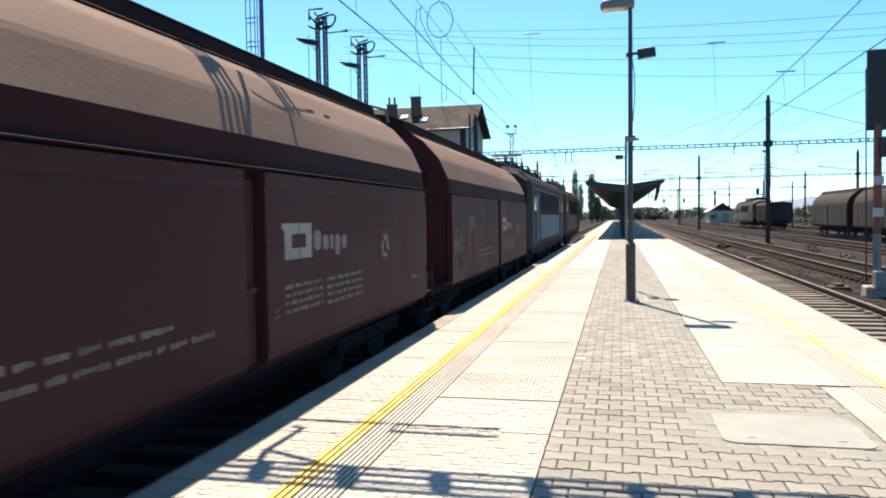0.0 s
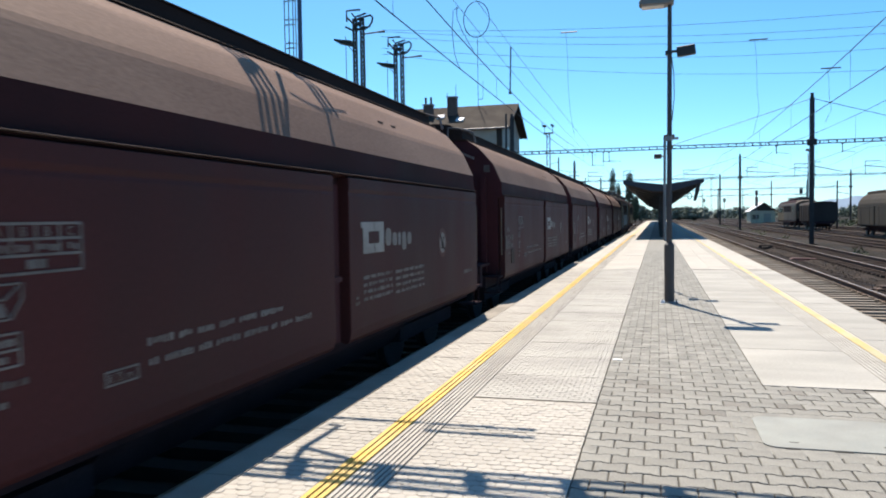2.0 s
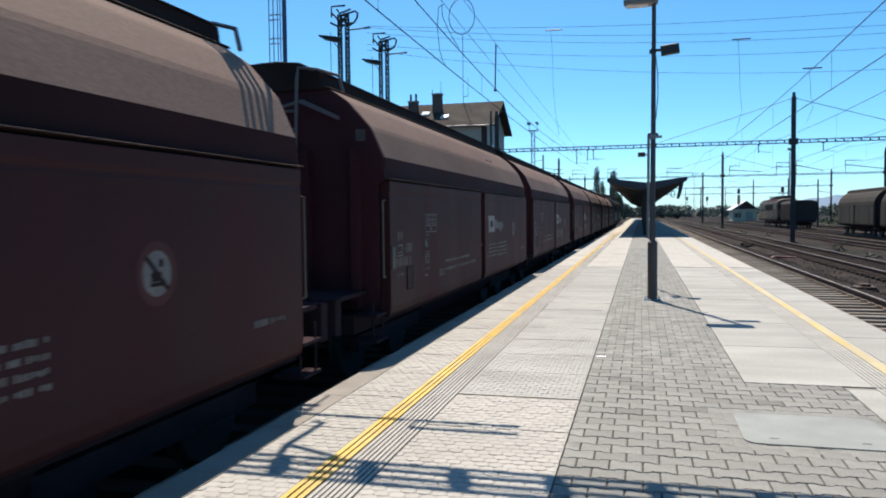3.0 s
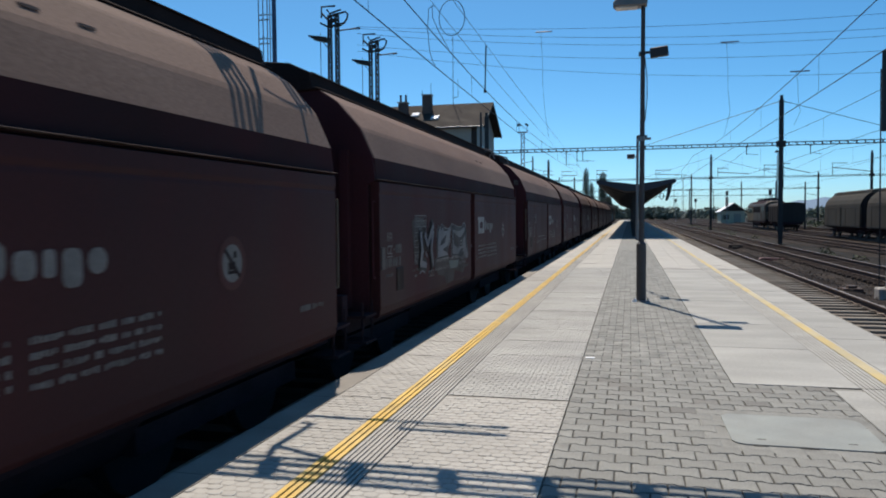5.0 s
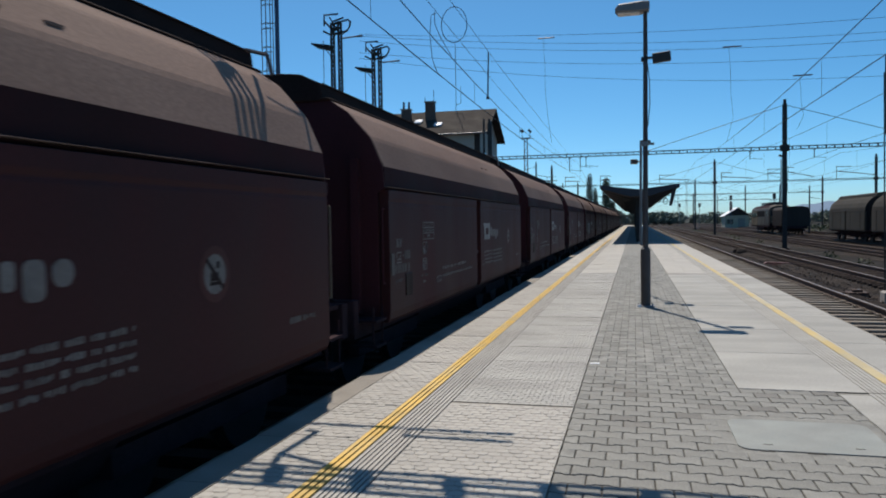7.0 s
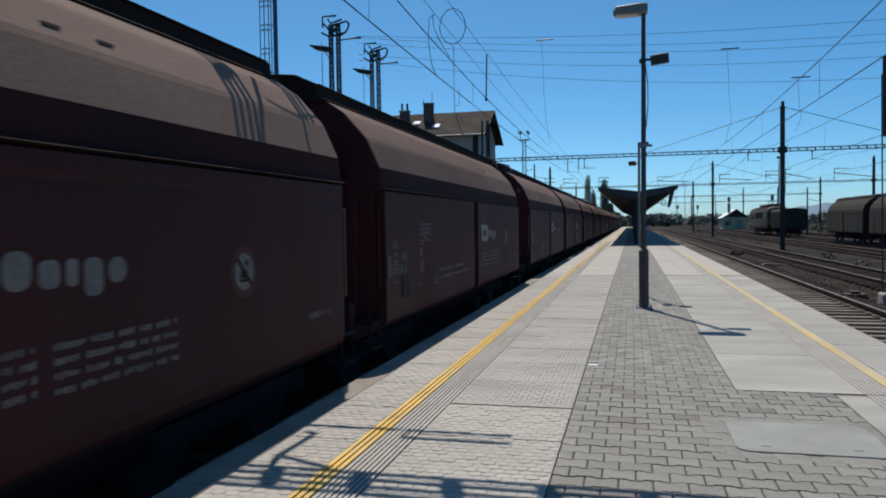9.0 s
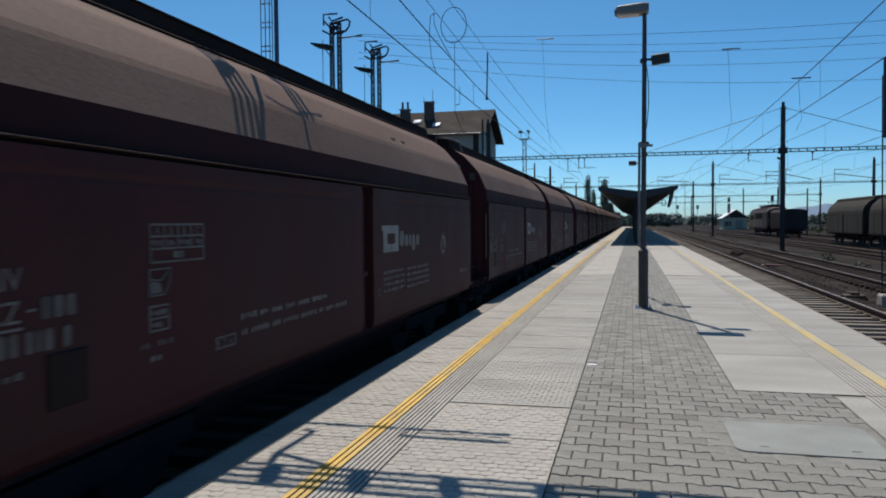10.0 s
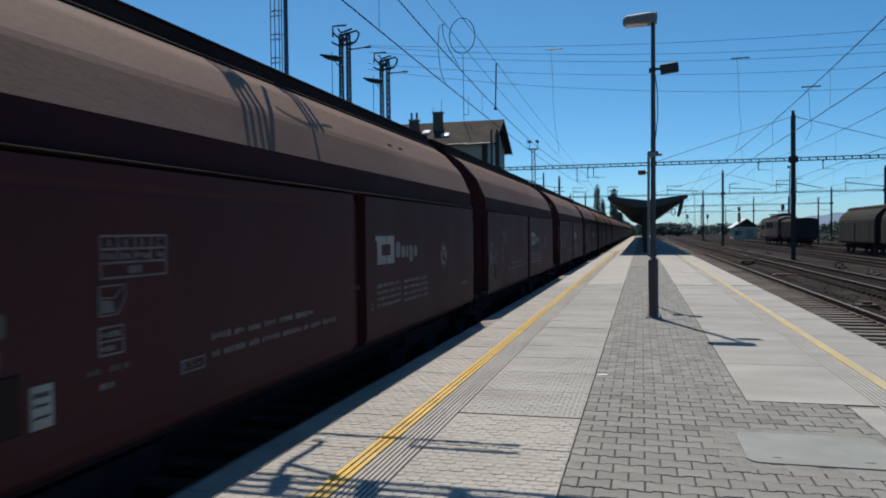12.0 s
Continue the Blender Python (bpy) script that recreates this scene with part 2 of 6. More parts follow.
weeds = mat("weeds", (0.06, 0.075, 0.028), 0.8, 0, 0.3, 2, 20, 0, each=0.3)
white_sheet = mat("white_sheet", (0.75, 0.76, 0.78), 0.5, 0, 0.08, 1, 20, 0.05)
shed_wall = mat("shed_wall", (0.42, 0.375, 0.275), 0.8, 0, 0.12, 1, 20, 0.1)
red_sheet = mat("red_sheet", (0.09, 0.032, 0.029), 0.7, 0, 0.2, 3, 20, 0.1)


# ---- mesh tools ----
class Shape:
    """Collects plain pieces of one mesh."""

    def __init__(self):
        self.v, self.f = [], []

    def add(self, verts, faces):
        n = len(self.v)
        self.v += [tuple(p) for p in verts]
        self.f += [tuple(i + n for i in f) for f in faces]
        return self

    def box(self, x0, x1, y0, y1, z0, z1, turn=None, at=None):
        p = [Vector((x, y, z)) for z in (z0, z1) for y in (y0, y1) for x in (x0, x1)]
        if turn is not None:
            p = [turn @ q for q in p]
        if at is not None:
            p = [q + Vector(at) for q in p]
        return self.add(p, [(0, 2, 3, 1), (4, 5, 7, 6), (0, 1, 5, 4), (2, 6, 7, 3), (0, 4, 6, 2), (1, 3, 7, 5)])

    def rod(self, a, b, r, n=6, r2=None, caps=True):
        a, b = Vector(a), Vector(b)
        d = (b - a).normalized()
        u = d.orthogonal().normalized()
        w = d.cross(u)
        r2 = r if r2 is None else r2
        ring = [(math.cos(2 * math.pi * i / n), math.sin(2 * math.pi * i / n)) for i in range(n)]
        p = [a + (u * c + w * s) * r for c, s in ring] + [b + (u * c + w * s) * r2 for c, s in ring]
        f = [(i, (i + 1) % n, n + (i + 1) % n, n + i) for i in range(n)]
        if caps:
            f += [tuple(reversed(range(n))), tuple(range(n, 2 * n))]
        return self.add(p, f)

    def line(self, points, r, n=5):
        pts = [Vector(p) for p in points]
        v, f = [], []
        u = None
        for i, p in enumerate(pts):
            d = (pts[min(i + 1, len(pts) - 1)] - pts[max(i - 1, 0)]).normalized()
            u = d.orthogonal().normalized() if u is None else (u - d * u.dot(d)).normalized()
            w = d.cross(u)
            v += [p + (u * math.cos(2 * math.pi * k / n) + w * math.sin(2 * math.pi * k / n)) * r for k in range(n)]
        for i in range(len(pts) - 1):
            f += [(i * n + k, i * n + (k + 1) % n, (i + 1) * n + (k + 1) % n, (i + 1) * n + k) for k in range(n)]
        f += [tuple(reversed(range(n))), tuple(range(len(v) - n, len(v)))]
        return self.add(v, f)

    def prism(self, outline, y0, y1, axis="y"):
        """An outline of (x, z) drawn out along y, or of (y, z) along x, or of (x, y) along z."""
        n = len(outline)
        put = {"y": lambda a, c, h: (a, h, c), "x": lambda a, c, h: (h, a, c), "z": lambda a, c, h: (a, c, h)}[axis]
        p = [put(a, c, y0) for a, c in outline] + [put(a, c, y1) for a, c in outline]
        f = [(i, (i + 1) % n, n + (i + 1) % n, n + i) for i in range(n)] + [tuple(reversed(range(n))), tuple(range(n, 2 * n))]
        return self.add(p, f)

    def disc(self, c, r, axis, depth, n=20):
        a = Vector(axis)
        return self.rod(Vector(c) - a * depth / 2, Vector(c) + a * depth / 2, r, n)

    def mesh(self, name, material, bevel=0.0):
        me = bpy.data.meshes.new(name)
        me.from_pydata(self.v, [], self.f)
        bm = bmesh.new()
        bm.from_mesh(me)
        bmesh.ops.recalc_face_normals(bm, faces=bm.faces)
        if bevel:
            bmesh.ops.bevel(bm, geom=bm.edges[:], offset=bevel, segments=1, affect="EDGES", clamp_overlap=True)
        bm.to_mesh(me)
        bm.free()
        me.materials.append(material)
        return me


def part(name, shape, material, parent=None, label="", bevel=0.0):
    ob = new(name, shape.mesh(name, material, bevel))
    if parent is not None:
        ob.parent = parent
    if label:
        tagged(ob, label)
    return ob


def thing(name, label, category, group="", kind="", m=None):
    ob = new(name)
    if m is not None:
        ob.matrix_world = m
    return tagged(ob, label, category, group, kind)


def solid(name, shape, material, label, category, group="", kind="", bevel=0.0):
    return tagged(part(name, shape, material, None, "", bevel), label, category, group, kind)


S = Shape


# ---- ground and tracks ----
RAIL = -0.55          # rail top below the platform
LEFT, RIGHT = -2.70, 3.02   # platform edges
AX = -4.42            # axis of the train's track


def ground():
    g = S()
    far = 4500
    g.add([(-far, -400, -0.86), (far, -400, -0.86), (far, far, -0.86), (-far, far, -0.86)], [(0, 1, 2, 3)])
    solid("ground", g, dirt, "brown dusty railway yard ground", "ground", kind="structure")


def track(x, y0, y1, near=0, rust=False, darker=False):
    """Ballast bed, sleepers and two rails."""
    t = thing("railway_track", "straight railway track with worn sleepers in brown ballast", "railway track", "tracks of the yard")
    bed = S()
    rng = random.Random(int(x * 10))
    step = 1.5
    n = int((min(y1, 150) - y0) / step)
    xs = (-2.1, -1.55, -0.8, -0.3, 0.3, 0.8, 1.55, 2.1)
    zs = (-0.855, -0.79, -0.81, -0.83, -0.83, -0.81, -0.79, -0.855)
    rows = [y0 + i * step for i in range(n + 1)] + ([y1] if y1 > 150 else [])
    verts = [(x + a + rng.uniform(-0.05, 0.05), y, z + rng.uniform(-0.015, 0.015)) for y in rows for a, z in zip(xs, zs)]
    k = len(xs)
    bed.add(verts, [(i * k + j, i * k + j + 1, (i + 1) * k + j + 1, (i + 1) * k + j) for i in range(len(rows) - 1) for j in range(k - 1)])
    part("ballast_bed", bed, ballast_dark if darker else ballast, t, "brown crushed-stone ballast")
    for side in (-1, 1):
        c = x + side * 0.7525
        web = S().box(c - 0.07, c + 0.07, y0, y1, RAIL - 0.172, RAIL - 0.15).box(c - 0.012, c + 0.012, y0, y1, RAIL - 0.15, RAIL - 0.04)
        web.box(c - 0.036, c + 0.036, y0, y1, RAIL - 0.04, RAIL - 0.006)
        r = part("rail", web, rail_rust, t, "rusty steel rail")
        part("rail_head", S().box(c - 0.033, c + 0.033, y0, y1, RAIL - 0.006, RAIL), rust and rail_rust or rail_head, r, "worn running surface")
    one = S().box(-1.25, 1.25, -0.105, 0.105, -0.88, RAIL - 0.165).mesh("sleeper", sleeper_dark if darker else sleeper_wood, 0.015)
    rest = S()
    i, y = 0, y0
    while y < min(y1, 190):
        if near and 2 < y < near:
            s = new("sleeper", one)
            s.parent = t
            s.location = (x + rng.uniform(-0.02, 0.02), y, rng.uniform(-0.008, 0.008))
            for dx in (-0.7525, 0.7525):
                rest.box(x + dx - 0.15, x + dx + 0.15, y - 0.06, y + 0.06, RAIL - 0.166, RAIL - 0.14)
        else:
            rest.box(x - 1.25, x + 1.25, y - 0.13, y + 0.13, -0.84, RAIL - 0.165)
        y += 0.6
    tagged(part("sleeper_rest", rest, sleeper_dark if darker else sleeper_wood, t), kind="stuff")
    return t


ground()
# shade below the train is put into darker ballast and sleepers
track(AX, -60, 700, darker=True)
track(4.72, -20, 700, near=70)
track(8.85, -20, 700, near=60, darker=True)
track(14.7, -20, 500, rust=True, darker=True)
track(19.3, -20, 500, rust=True, darker=True)
track(25.2, 20, 500, rust=True, darker=True)


def loose_stones():
    """Coarse stones along the first two tracks."""
    rng = random.Random(5)
    g = S()
    tet = [(0, 2, 1), (0, 1, 3), (1, 2, 3), (2, 0, 3)]
    for i in range(9000):
        y = 12 + rng.random() ** 1.4 * 45
        x = rng.uniform(3.1, 11.2)
        if x < 3.4:
            continue
        s = rng.uniform(0.02, 0.055)
        off = min(abs(x - 4.72), abs(x - 8.85))
        z = -0.815 if off < 1.5 else -0.85 + 0.1 * max(0, (2.1 - off) / 0.6)
        p = [(x + rng.uniform(-s, s), y + rng.uniform(-s, s), z + rng.uniform(0, s)) for _ in range(3)]
        g.add(p + [(x, y, z + s * 1.2)], tet)
    tagged(solid("loose_ballast", g, mat("ballast_stones", (0.036, 0.030, 0.027), 0.95, 0, 0.3, 3, 60, 0.2, each=0.5), "loose brown and grey track stones", "gravel"), kind="stuff")


loose_stones()


# ---- platform ----
platform = thing("platform", "paved island railway platform with yellow warning lines", "platform", kind="structure")
core = S().prism([(LEFT + 0.25, -0.9), (RIGHT - 0.25, -0.9), (RIGHT - 0.25, -0.2), (RIGHT, -0.16), (RIGHT, -0.06), (LEFT, -0.06), (LEFT, -0.16), (LEFT + 0.25, -0.2)], -25, 210)
part("platform_wall", core, concrete, platform, "grey concrete platform wall with overhanging edge")
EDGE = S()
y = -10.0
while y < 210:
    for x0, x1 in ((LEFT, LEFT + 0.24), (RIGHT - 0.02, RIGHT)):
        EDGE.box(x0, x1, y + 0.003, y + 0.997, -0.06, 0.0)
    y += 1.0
tagged(part("edge_coping", EDGE, coping, platform, "stained concrete edge coping, darkened for the train shadow"), kind="stuff")


def outline(w=0.2, d=0.165, gap=0.0028):
    """Half-height of a bone-shaped paver at six places along it."""
    a, b = d * 0.555 - gap, d * 0.445 - gap
    xs = (-w / 2 + gap, -w * 0.31, -w * 0.19, w * 0.19, w * 0.31, w / 2 - gap)
    hs = (a, a, b, b, a, a)
    return [(x, h) for x, h in zip(xs, hs)] + [(x, -h) for x, h in reversed(list(zip(xs, hs)))]


def small_outline(w, d, gap):
    """A block with cut corners."""
    a, b, c, e = w / 2 - gap, d / 2 - gap, w * 0.2, d * 0.22
    return [(-a, b - e), (-a + c, b), (a - c, b), (a, b - e), (a, -b + e), (a - c, -b), (-a + c, -b), (-a, -b + e)]


def cut(poly, lo, hi):
    for lim, sign in ((lo, 1), (hi, -1)):
        out = []
        for (x0, y0), (x1, y1) in zip(poly, poly[1:] + poly[:1]):
            in0, in1 = (x0 - lim) * sign >= 0, (x1 - lim) * sign >= 0
            if in0:
                out.append((x0, y0))
            if in0 != in1:
                k = (lim - x0) / (x1 - x0)
                out.append((lim, y0 + k * (y1 - y0)))
        poly = out
        if len(poly) < 3:
            return []
    return poly


def block(g, poly, cx, cy, depth=0.045, z=0.0, chamfer=0.007):
    n = len(poly)
    mx = sum(p[0] for p in poly) / n
    inner = [(x - math.copysign(min(chamfer, abs(x - mx)), x - mx), yy - math.copysign(chamfer, yy)) for x, yy in poly]
    v = [(cx + x, cy + yy, z - depth) for x, yy in poly] + [(cx + x, cy + yy, z - 0.003) for x, yy in poly] + [(cx + x, cy + yy, z) for x, yy in inner]
    f = [(i, (i + 1) % n, n + (i + 1) % n, n + i) for i in range(n)] + [(n + i, n + (i + 1) % n, 2 * n + (i + 1) % n, 2 * n + i) for i in range(n)]
    g.add(v, f + [tuple(range(2 * n, 3 * n))])


def pave(name, x0, x1, y0, y1, material, bed, singles=0, hole=None, seed=1, w=0.2, d=0.165, gap=0.0028):
    """A strip of interlocking blocks in staggered rows; the first ones are objects of their own."""
    rng = random.Random(seed)
    base = part(name + "_bed", S().box(x0, x1, y0, y1, -0.058, -0.010 if d > 0.15 else -0.0045), bed, platform)
    g, shape, count = S(), outline(w, d, gap) if d > 0.15 else small_outline(w, d, gap), 0
    one = S()
    block(one, shape, 0, 0)
    whole = one.mesh("paving_block", material)
    worn = one.mesh("paving_block_worn", paver_stained if material == paver_grey else material)
    rows = int((y1 - y0) / d + 0.3)
    for r in range(rows):
        cy = y0 + d / 2 + r * d
        cx = x0 + (w / 2 if r % 2 else 0.0)
        while cx - w / 2 < x1:
            inside = cx - w / 2 >= x0 - 1e-6 and cx + w / 2 <= x1 + 1e-6
            poly = cut(shape, x0 + 0.002 - cx, x1 - 0.002 - cx)
            blocked = hole and hole[0] - 0.06 < cx < hole[1] + 0.06 and hole[2] - 0.05 < cy < hole[3] + 0.05
            if poly and not blocked:
                z = rng.uniform(-0.0032, 0.0015)
                if inside and count < singles:
                    p = new("paving_block", worn if rng.random() < 0.09 else whole)
                    p.parent = platform
                    p.location = (cx, cy, z)
                    p.rotation_euler = (rng.uniform(-0.012, 0.012), rng.uniform(-0.012, 0.012), rng.uniform(-0.012, 0.012))
                    count += 1
                else:
                    block(g, poly, cx, cy, 0.02, z, 0.006 if d > 0.15 else 0.004) if material != paver_smooth else block(g, poly, cx, cy, 0.02, z * 0.3, 0.0012)
            cx += w
    tagged(part(name, g, material, platform), kind="stuff")


def slabs(name, x0, x1, y0, y1, w, d, material, bed, seed=2, shift=0.0):
    rng = random.Random(seed)
    part(name + "_bed", S().box(x0, x1, y0, y1, -0.058, -0.008), bed, platform)
    g = S()
    cols = max(1, round((x1 - x0) / w))
    w = (x1 - x0) / cols
    for r in range(int((y1 - y0) / d)):
        for c in range(cols):
            z = rng.uniform(-0.002, 0.002)
            g.box(x0 + c * w + 0.002, x0 + (c + 1) * w - 0.002, y0 + r * d + 0.002, y0 + (r + 1) * d - 0.002, -0.04, z)
    tagged(part(name, g, material, platform), kind="stuff")


SEAM, STRIP, WIDE = -0.487, 0.905, 1.725
PLATE = (0.68, 1.65, 5.33, 6.12)
pave("grey_blocks_wide", SEAM, WIDE, 2.29, 7.24, paver_grey, joint_dark, 300, PLATE, 1, gap=0.0055)
pave("grey_blocks", SEAM, STRIP, 7.24, 34.0, paver_grey, joint_dark, 0, None, 2, gap=0.0042)
SMALL = dict(w=0.089, d=0.076, gap=0.0014)
FINE = dict(w=0.089, d=0.076, gap=0.0005)
pave("light_blocks", -1.535, SEAM - 0.006, 2.28, 6.28, paver_light, joint_light, 230, None, 3, **SMALL)
pave("light_blocks_on", -1.535, SEAM - 0.006, 6.285, 22.285, paver_smooth, joint_pale, 0, None, 5, **FINE)
pave("light_blocks_edge", LEFT + 0.243, -1.935, 2.2, 22.2, paver_light, joint_light, 120, None, 4, **SMALL)
slabs("light_slabs_near_side", STRIP + 0.006, 1.975, 7.255, 22.255, 1.07, 0.98, slab_grey, joint_worn, 7)
slabs("light_slabs_by_strip", WIDE + 0.006, 1.975, 2.24, 7.24, 0.25, 0.98, slab_grey, joint_worn, 8)
slabs("light_slabs_far_rim", 2.385, RIGHT - 0.022, 2.24, 22.24, 0.62, 0.98, slab_grey, joint_worn, 9)
slabs("light_slabs", -1.535, SEAM - 0.006, 22.285, 60.28, 0.5, 0.5, slab_concrete, joint_light, 5)
slabs("light_slabs_edge", LEFT + 0.243, -1.935, 22.2, 60.44, 0.42, 0.5, slab_concrete, joint_light, 6)
slabs("light_slabs_far_side", STRIP + 0.006, 1.975, 22.255, 60.255, 0.43, 0.5, slab_concrete, joint_light, 7)
slabs("light_slabs_far_edge", 2.385, RIGHT - 0.022, 22.24, 60.24, 0.31, 0.5, slab_concrete, joint_light, 9)
for k in range(17):
    part("slab_joint", S().box(-1.535, SEAM - 0.006, 5.298 + 0.98 * k, 5.304 + 0.98 * k, -0.02, 0.0017), groove_dark if k % 3 == 1 else joint_worn, platform)
    part("slab_joint", S().box(LEFT + 0.243, -1.935, 5.068 + 0.98 * k, 5.073 + 0.98 * k, -0.02, 0.0017), joint_worn, platform)
part("grey_paving_far", S().box(SEAM, STRIP, 34.0, 210, -0.058, -0.004), paver_grey, platform)
part("light_paving_far", S().box(LEFT + 0.022, SEAM - 0.006, 60.46, 210, -0.058, -0.003).box(STRIP + 0.006, RIGHT - 0.022, 60.26, 210, -0.058, -0.003), slab_concrete, platform)
part("paving_behind", S().box(LEFT + 0.022, RIGHT - 0.022, -25, -8.0, -0.058, -0.003), paver_light, platform)
pave("grey_blocks_behind", SEAM, WIDE, -7.94, 2.29, paver_grey, joint_dark, 0, None, 11)
pave("light_blocks_behind", -1.535, SEAM - 0.006, -7.97, 2.28, paver_light, joint_light, 0, None, 12, **SMALL)
pave("light_blocks_edge_behind", LEFT + 0.243, -1.935, -7.92, 2.2, paver_light, joint_light, 0, None, 13, **SMALL)
pave("light_blocks_strip_behind", WIDE + 0.006, 1.975, -7.88, 2.24, paver_light, joint_light, 0, None, 14, **SMALL)
pave("light_blocks_far_edge_behind", 2.385, RIGHT - 0.022, -7.88, 2.24, paver_light, joint_light, 0, None, 15, **SMALL)


def ribs():
    """Ribbed guide strip with three yellow ribs, and plain yellow line on the far side."""
    part("guide_strip_bed", S().box(-1.93, -1.54, -8.0, 60.4, -0.058, -0.009), groove_dark, platform)
    y0, y1 = -7.8, 60.4
    for i in range(3):
        g = S()
        x = -1.928 + i * 0.047
        yy = y0
        while yy < y1:
            d = 0.4 if yy < 30 else 5
            g.box(x, x + 0.032, yy + 0.001, yy + d - 0.001, -0.04, 0.001)
            yy += d
        part("yellow_rib", g, yellow_paint, platform, "raised yellow warning rib")
    for i in range(7):
        g = S()
        x = -1.783 + i * 0.0355
        yy = y0
        while yy < y1:
            d = 0.4 if yy < 30 else 5
            g.box(x, x + 0.0235, yy + 0.001, yy + d - 0.001, -0.04, 0.0)
            yy += d
        part("guide_rib", g, paver_light, platform)
    part("yellow_line_far", S().box(-1.93, -1.79, 60.42, 210, -0.058, 0.0), yellow_worn, platform)
    g = S()
    yy = -7.76
    while yy < 209:
        g.box(2.24, 2.352, yy, yy + 0.996, -0.05, 0.0)
        yy += 1.0
    part("yellow_line_bed", S().box(1.977, 2.385, -8.0, 210, -0.058, -0.005), joint_worn, platform)
    for i in range(6):
        r = S()
        x, yy = 1.984 + i * 0.041, -7.8
        while yy < 60:
            d = 0.4 if yy < 30 else 5
            r.box(x, x + 0.028, yy + 0.001, yy + d - 0.001, -0.04, 0.0)
            yy += d
        part("guide_rib", r, paver_smooth, platform, "worn pale guide rib")
    part("edge_fillet", S().box(2.352, 2.383, -7.8, 210, -0.05, -0.0015), slab_concrete, platform)
    part("cross_joint", S().box(WIDE, RIGHT - 0.03, 7.236, 7.252, -0.05, 0.0015), groove_dark, platform)
    part("yellow_line", g, yellow_worn, platform, "worn yellow warning line")


ribs()


def cover():
    x0, x1, y0, y1 = PLATE
    t = thing("cover_plate", "smooth pale green-grey concrete shaft cover set in the paving", "manhole cover")
    r, out = 0.10, []
    for cx, cy, a0 in ((x1 - r, y1 - r, 0), (x0 + r, y1 - r, 90), (x0 + r, y0 + r, 180), (x1 - r, y0 + r, 270)):
        out += [(cx + r * math.cos(radians(a0 + k * 18)), cy + r * math.sin(radians(a0 + k * 18))) for k in range(6)]
    part("plate", S().prism(out, -0.009, 0.004, "z"), cover_plate, t)
    part("mortar_border", S().box(x0 - 0.17, min(x1 + 0.17, WIDE), y0 - 0.15, y1 + 0.15, -0.0095, -0.0045), paver_grey, t)
    for a, b in ((0.13, 0.22), (0.42, 0.53), (0.86, 0.97)):
        part("edge_gap", S().box(x0 + a, x0 + b, y0 - 0.016, y0 - 0.002, -0.003, 0.0005), groove_dark, t)
    for x in (x0 + 0.2, x1 - 0.2):
        part("lifting_slot", S().box(x - 0.03, x + 0.03, y0 + 0.12, y0 + 0.14, 0.0, 0.0045), groove_dark, t)


cover()
solid("paper_scrap", S().box(-0.055, 0.045, -0.03, 0.03, 0.002, 0.008, Matrix.Rotation(0.1, 3, "Z"), (-0.41, 8.22, 0)), white_sheet, "small scrap of white paper lying on the paving", "litter")


# ---- lamps on the platform ----
def street_lamp(x, y, side, height=5.22):
    t = thing("street_lamp", "tall grey platform lamp with a flat head and a floodlight", "street lamp", "platform lamps", m=pose(x, y, 0))
    part("base_plate", S().box(-0.15, 0.15, -0.15, 0.15, 0, 0.02), steel_grey, t, bevel=0.004)
    for a in range(4):
        c, s = math.cos(math.pi / 4 + a * math.pi / 2) * 0.165, math.sin(math.pi / 4 + a * math.pi / 2) * 0.165
        part("bolt", S().rod((c, s, 0.0), (c, s, 0.05), 0.014), steel_grey, t)
    part("sleeve", S().rod((0, 0, 0), (0, 0, 1.02), 0.085, 16).rod((0, 0, 1.02), (0, 0, 1.06), 0.085, 16, 0.05), steel_green, t, "thicker lower sleeve")
    part("pole", S().rod((0, 0, 1.0), (0.02, 0, height - 0.02), 0.048, 14, 0.036), steel_green, t)
    part("collar", S().rod((0, 0, 2.84), (0, 0, 2.92), 0.062, 14).box(-0.02, 0.16 * side, -0.02, 0.02, 2.86, 2.9), steel_grey, t)
    head = part("lamp_head", S().prism([(-0.53, 0.02), (-0.46, 0.11), (-0.05, 0.14), (0.07, 0.13), (0.07, -0.02), (-0.05, -0.04), (-0.48, -0.03)], -0.14, 0.14), lamp_grey, t, "flat grey lamp head", 0.02)
    head.location = (0.02, 0, height)
    lens = part("lens", S().box(-0.47, -0.1, -0.11, 0.11, -0.052, -0.035), lamp_lens, head, "frosted lens")
    fl = part("floodlight", S().box(-0.155, 0.155, -0.05, 0.06, -0.085, 0.085, Matrix.Rotation(radians(-6), 3, "Y")), black_paint, t, "black floodlight", 0.012)
    fl.location = (0.29 * side, 0, 4.385)
    part("bracket", S().box(-0.29, -0.12, -0.02, 0.02, -0.02, 0.02) if side > 0 else S().box(0.12, 0.29, -0.02, 0.02, -0.02, 0.02), black_paint, fl)
    part("cable", S().line([(0.05, 0.02, 4.3), (0.085, 0.02, 4.0), (0.09, 0.02, 3.6), (0.055, 0.02, 3.2)], 0.008), wire_black, t)
    part("clamp", S().rod((0, 0, 4.33), (0, 0, 4.4), 0.06, 12), black_paint, t)
    return t


street_lamp(0.2, 13.82, 1)
solid("white_cap", S().rod((0.085, 13.7, 0.001), (0.085, 13.7, 0.05), 0.05, 12, 0.03), white_sheet, "small white plastic cap lying at the lamp foot", "litter")


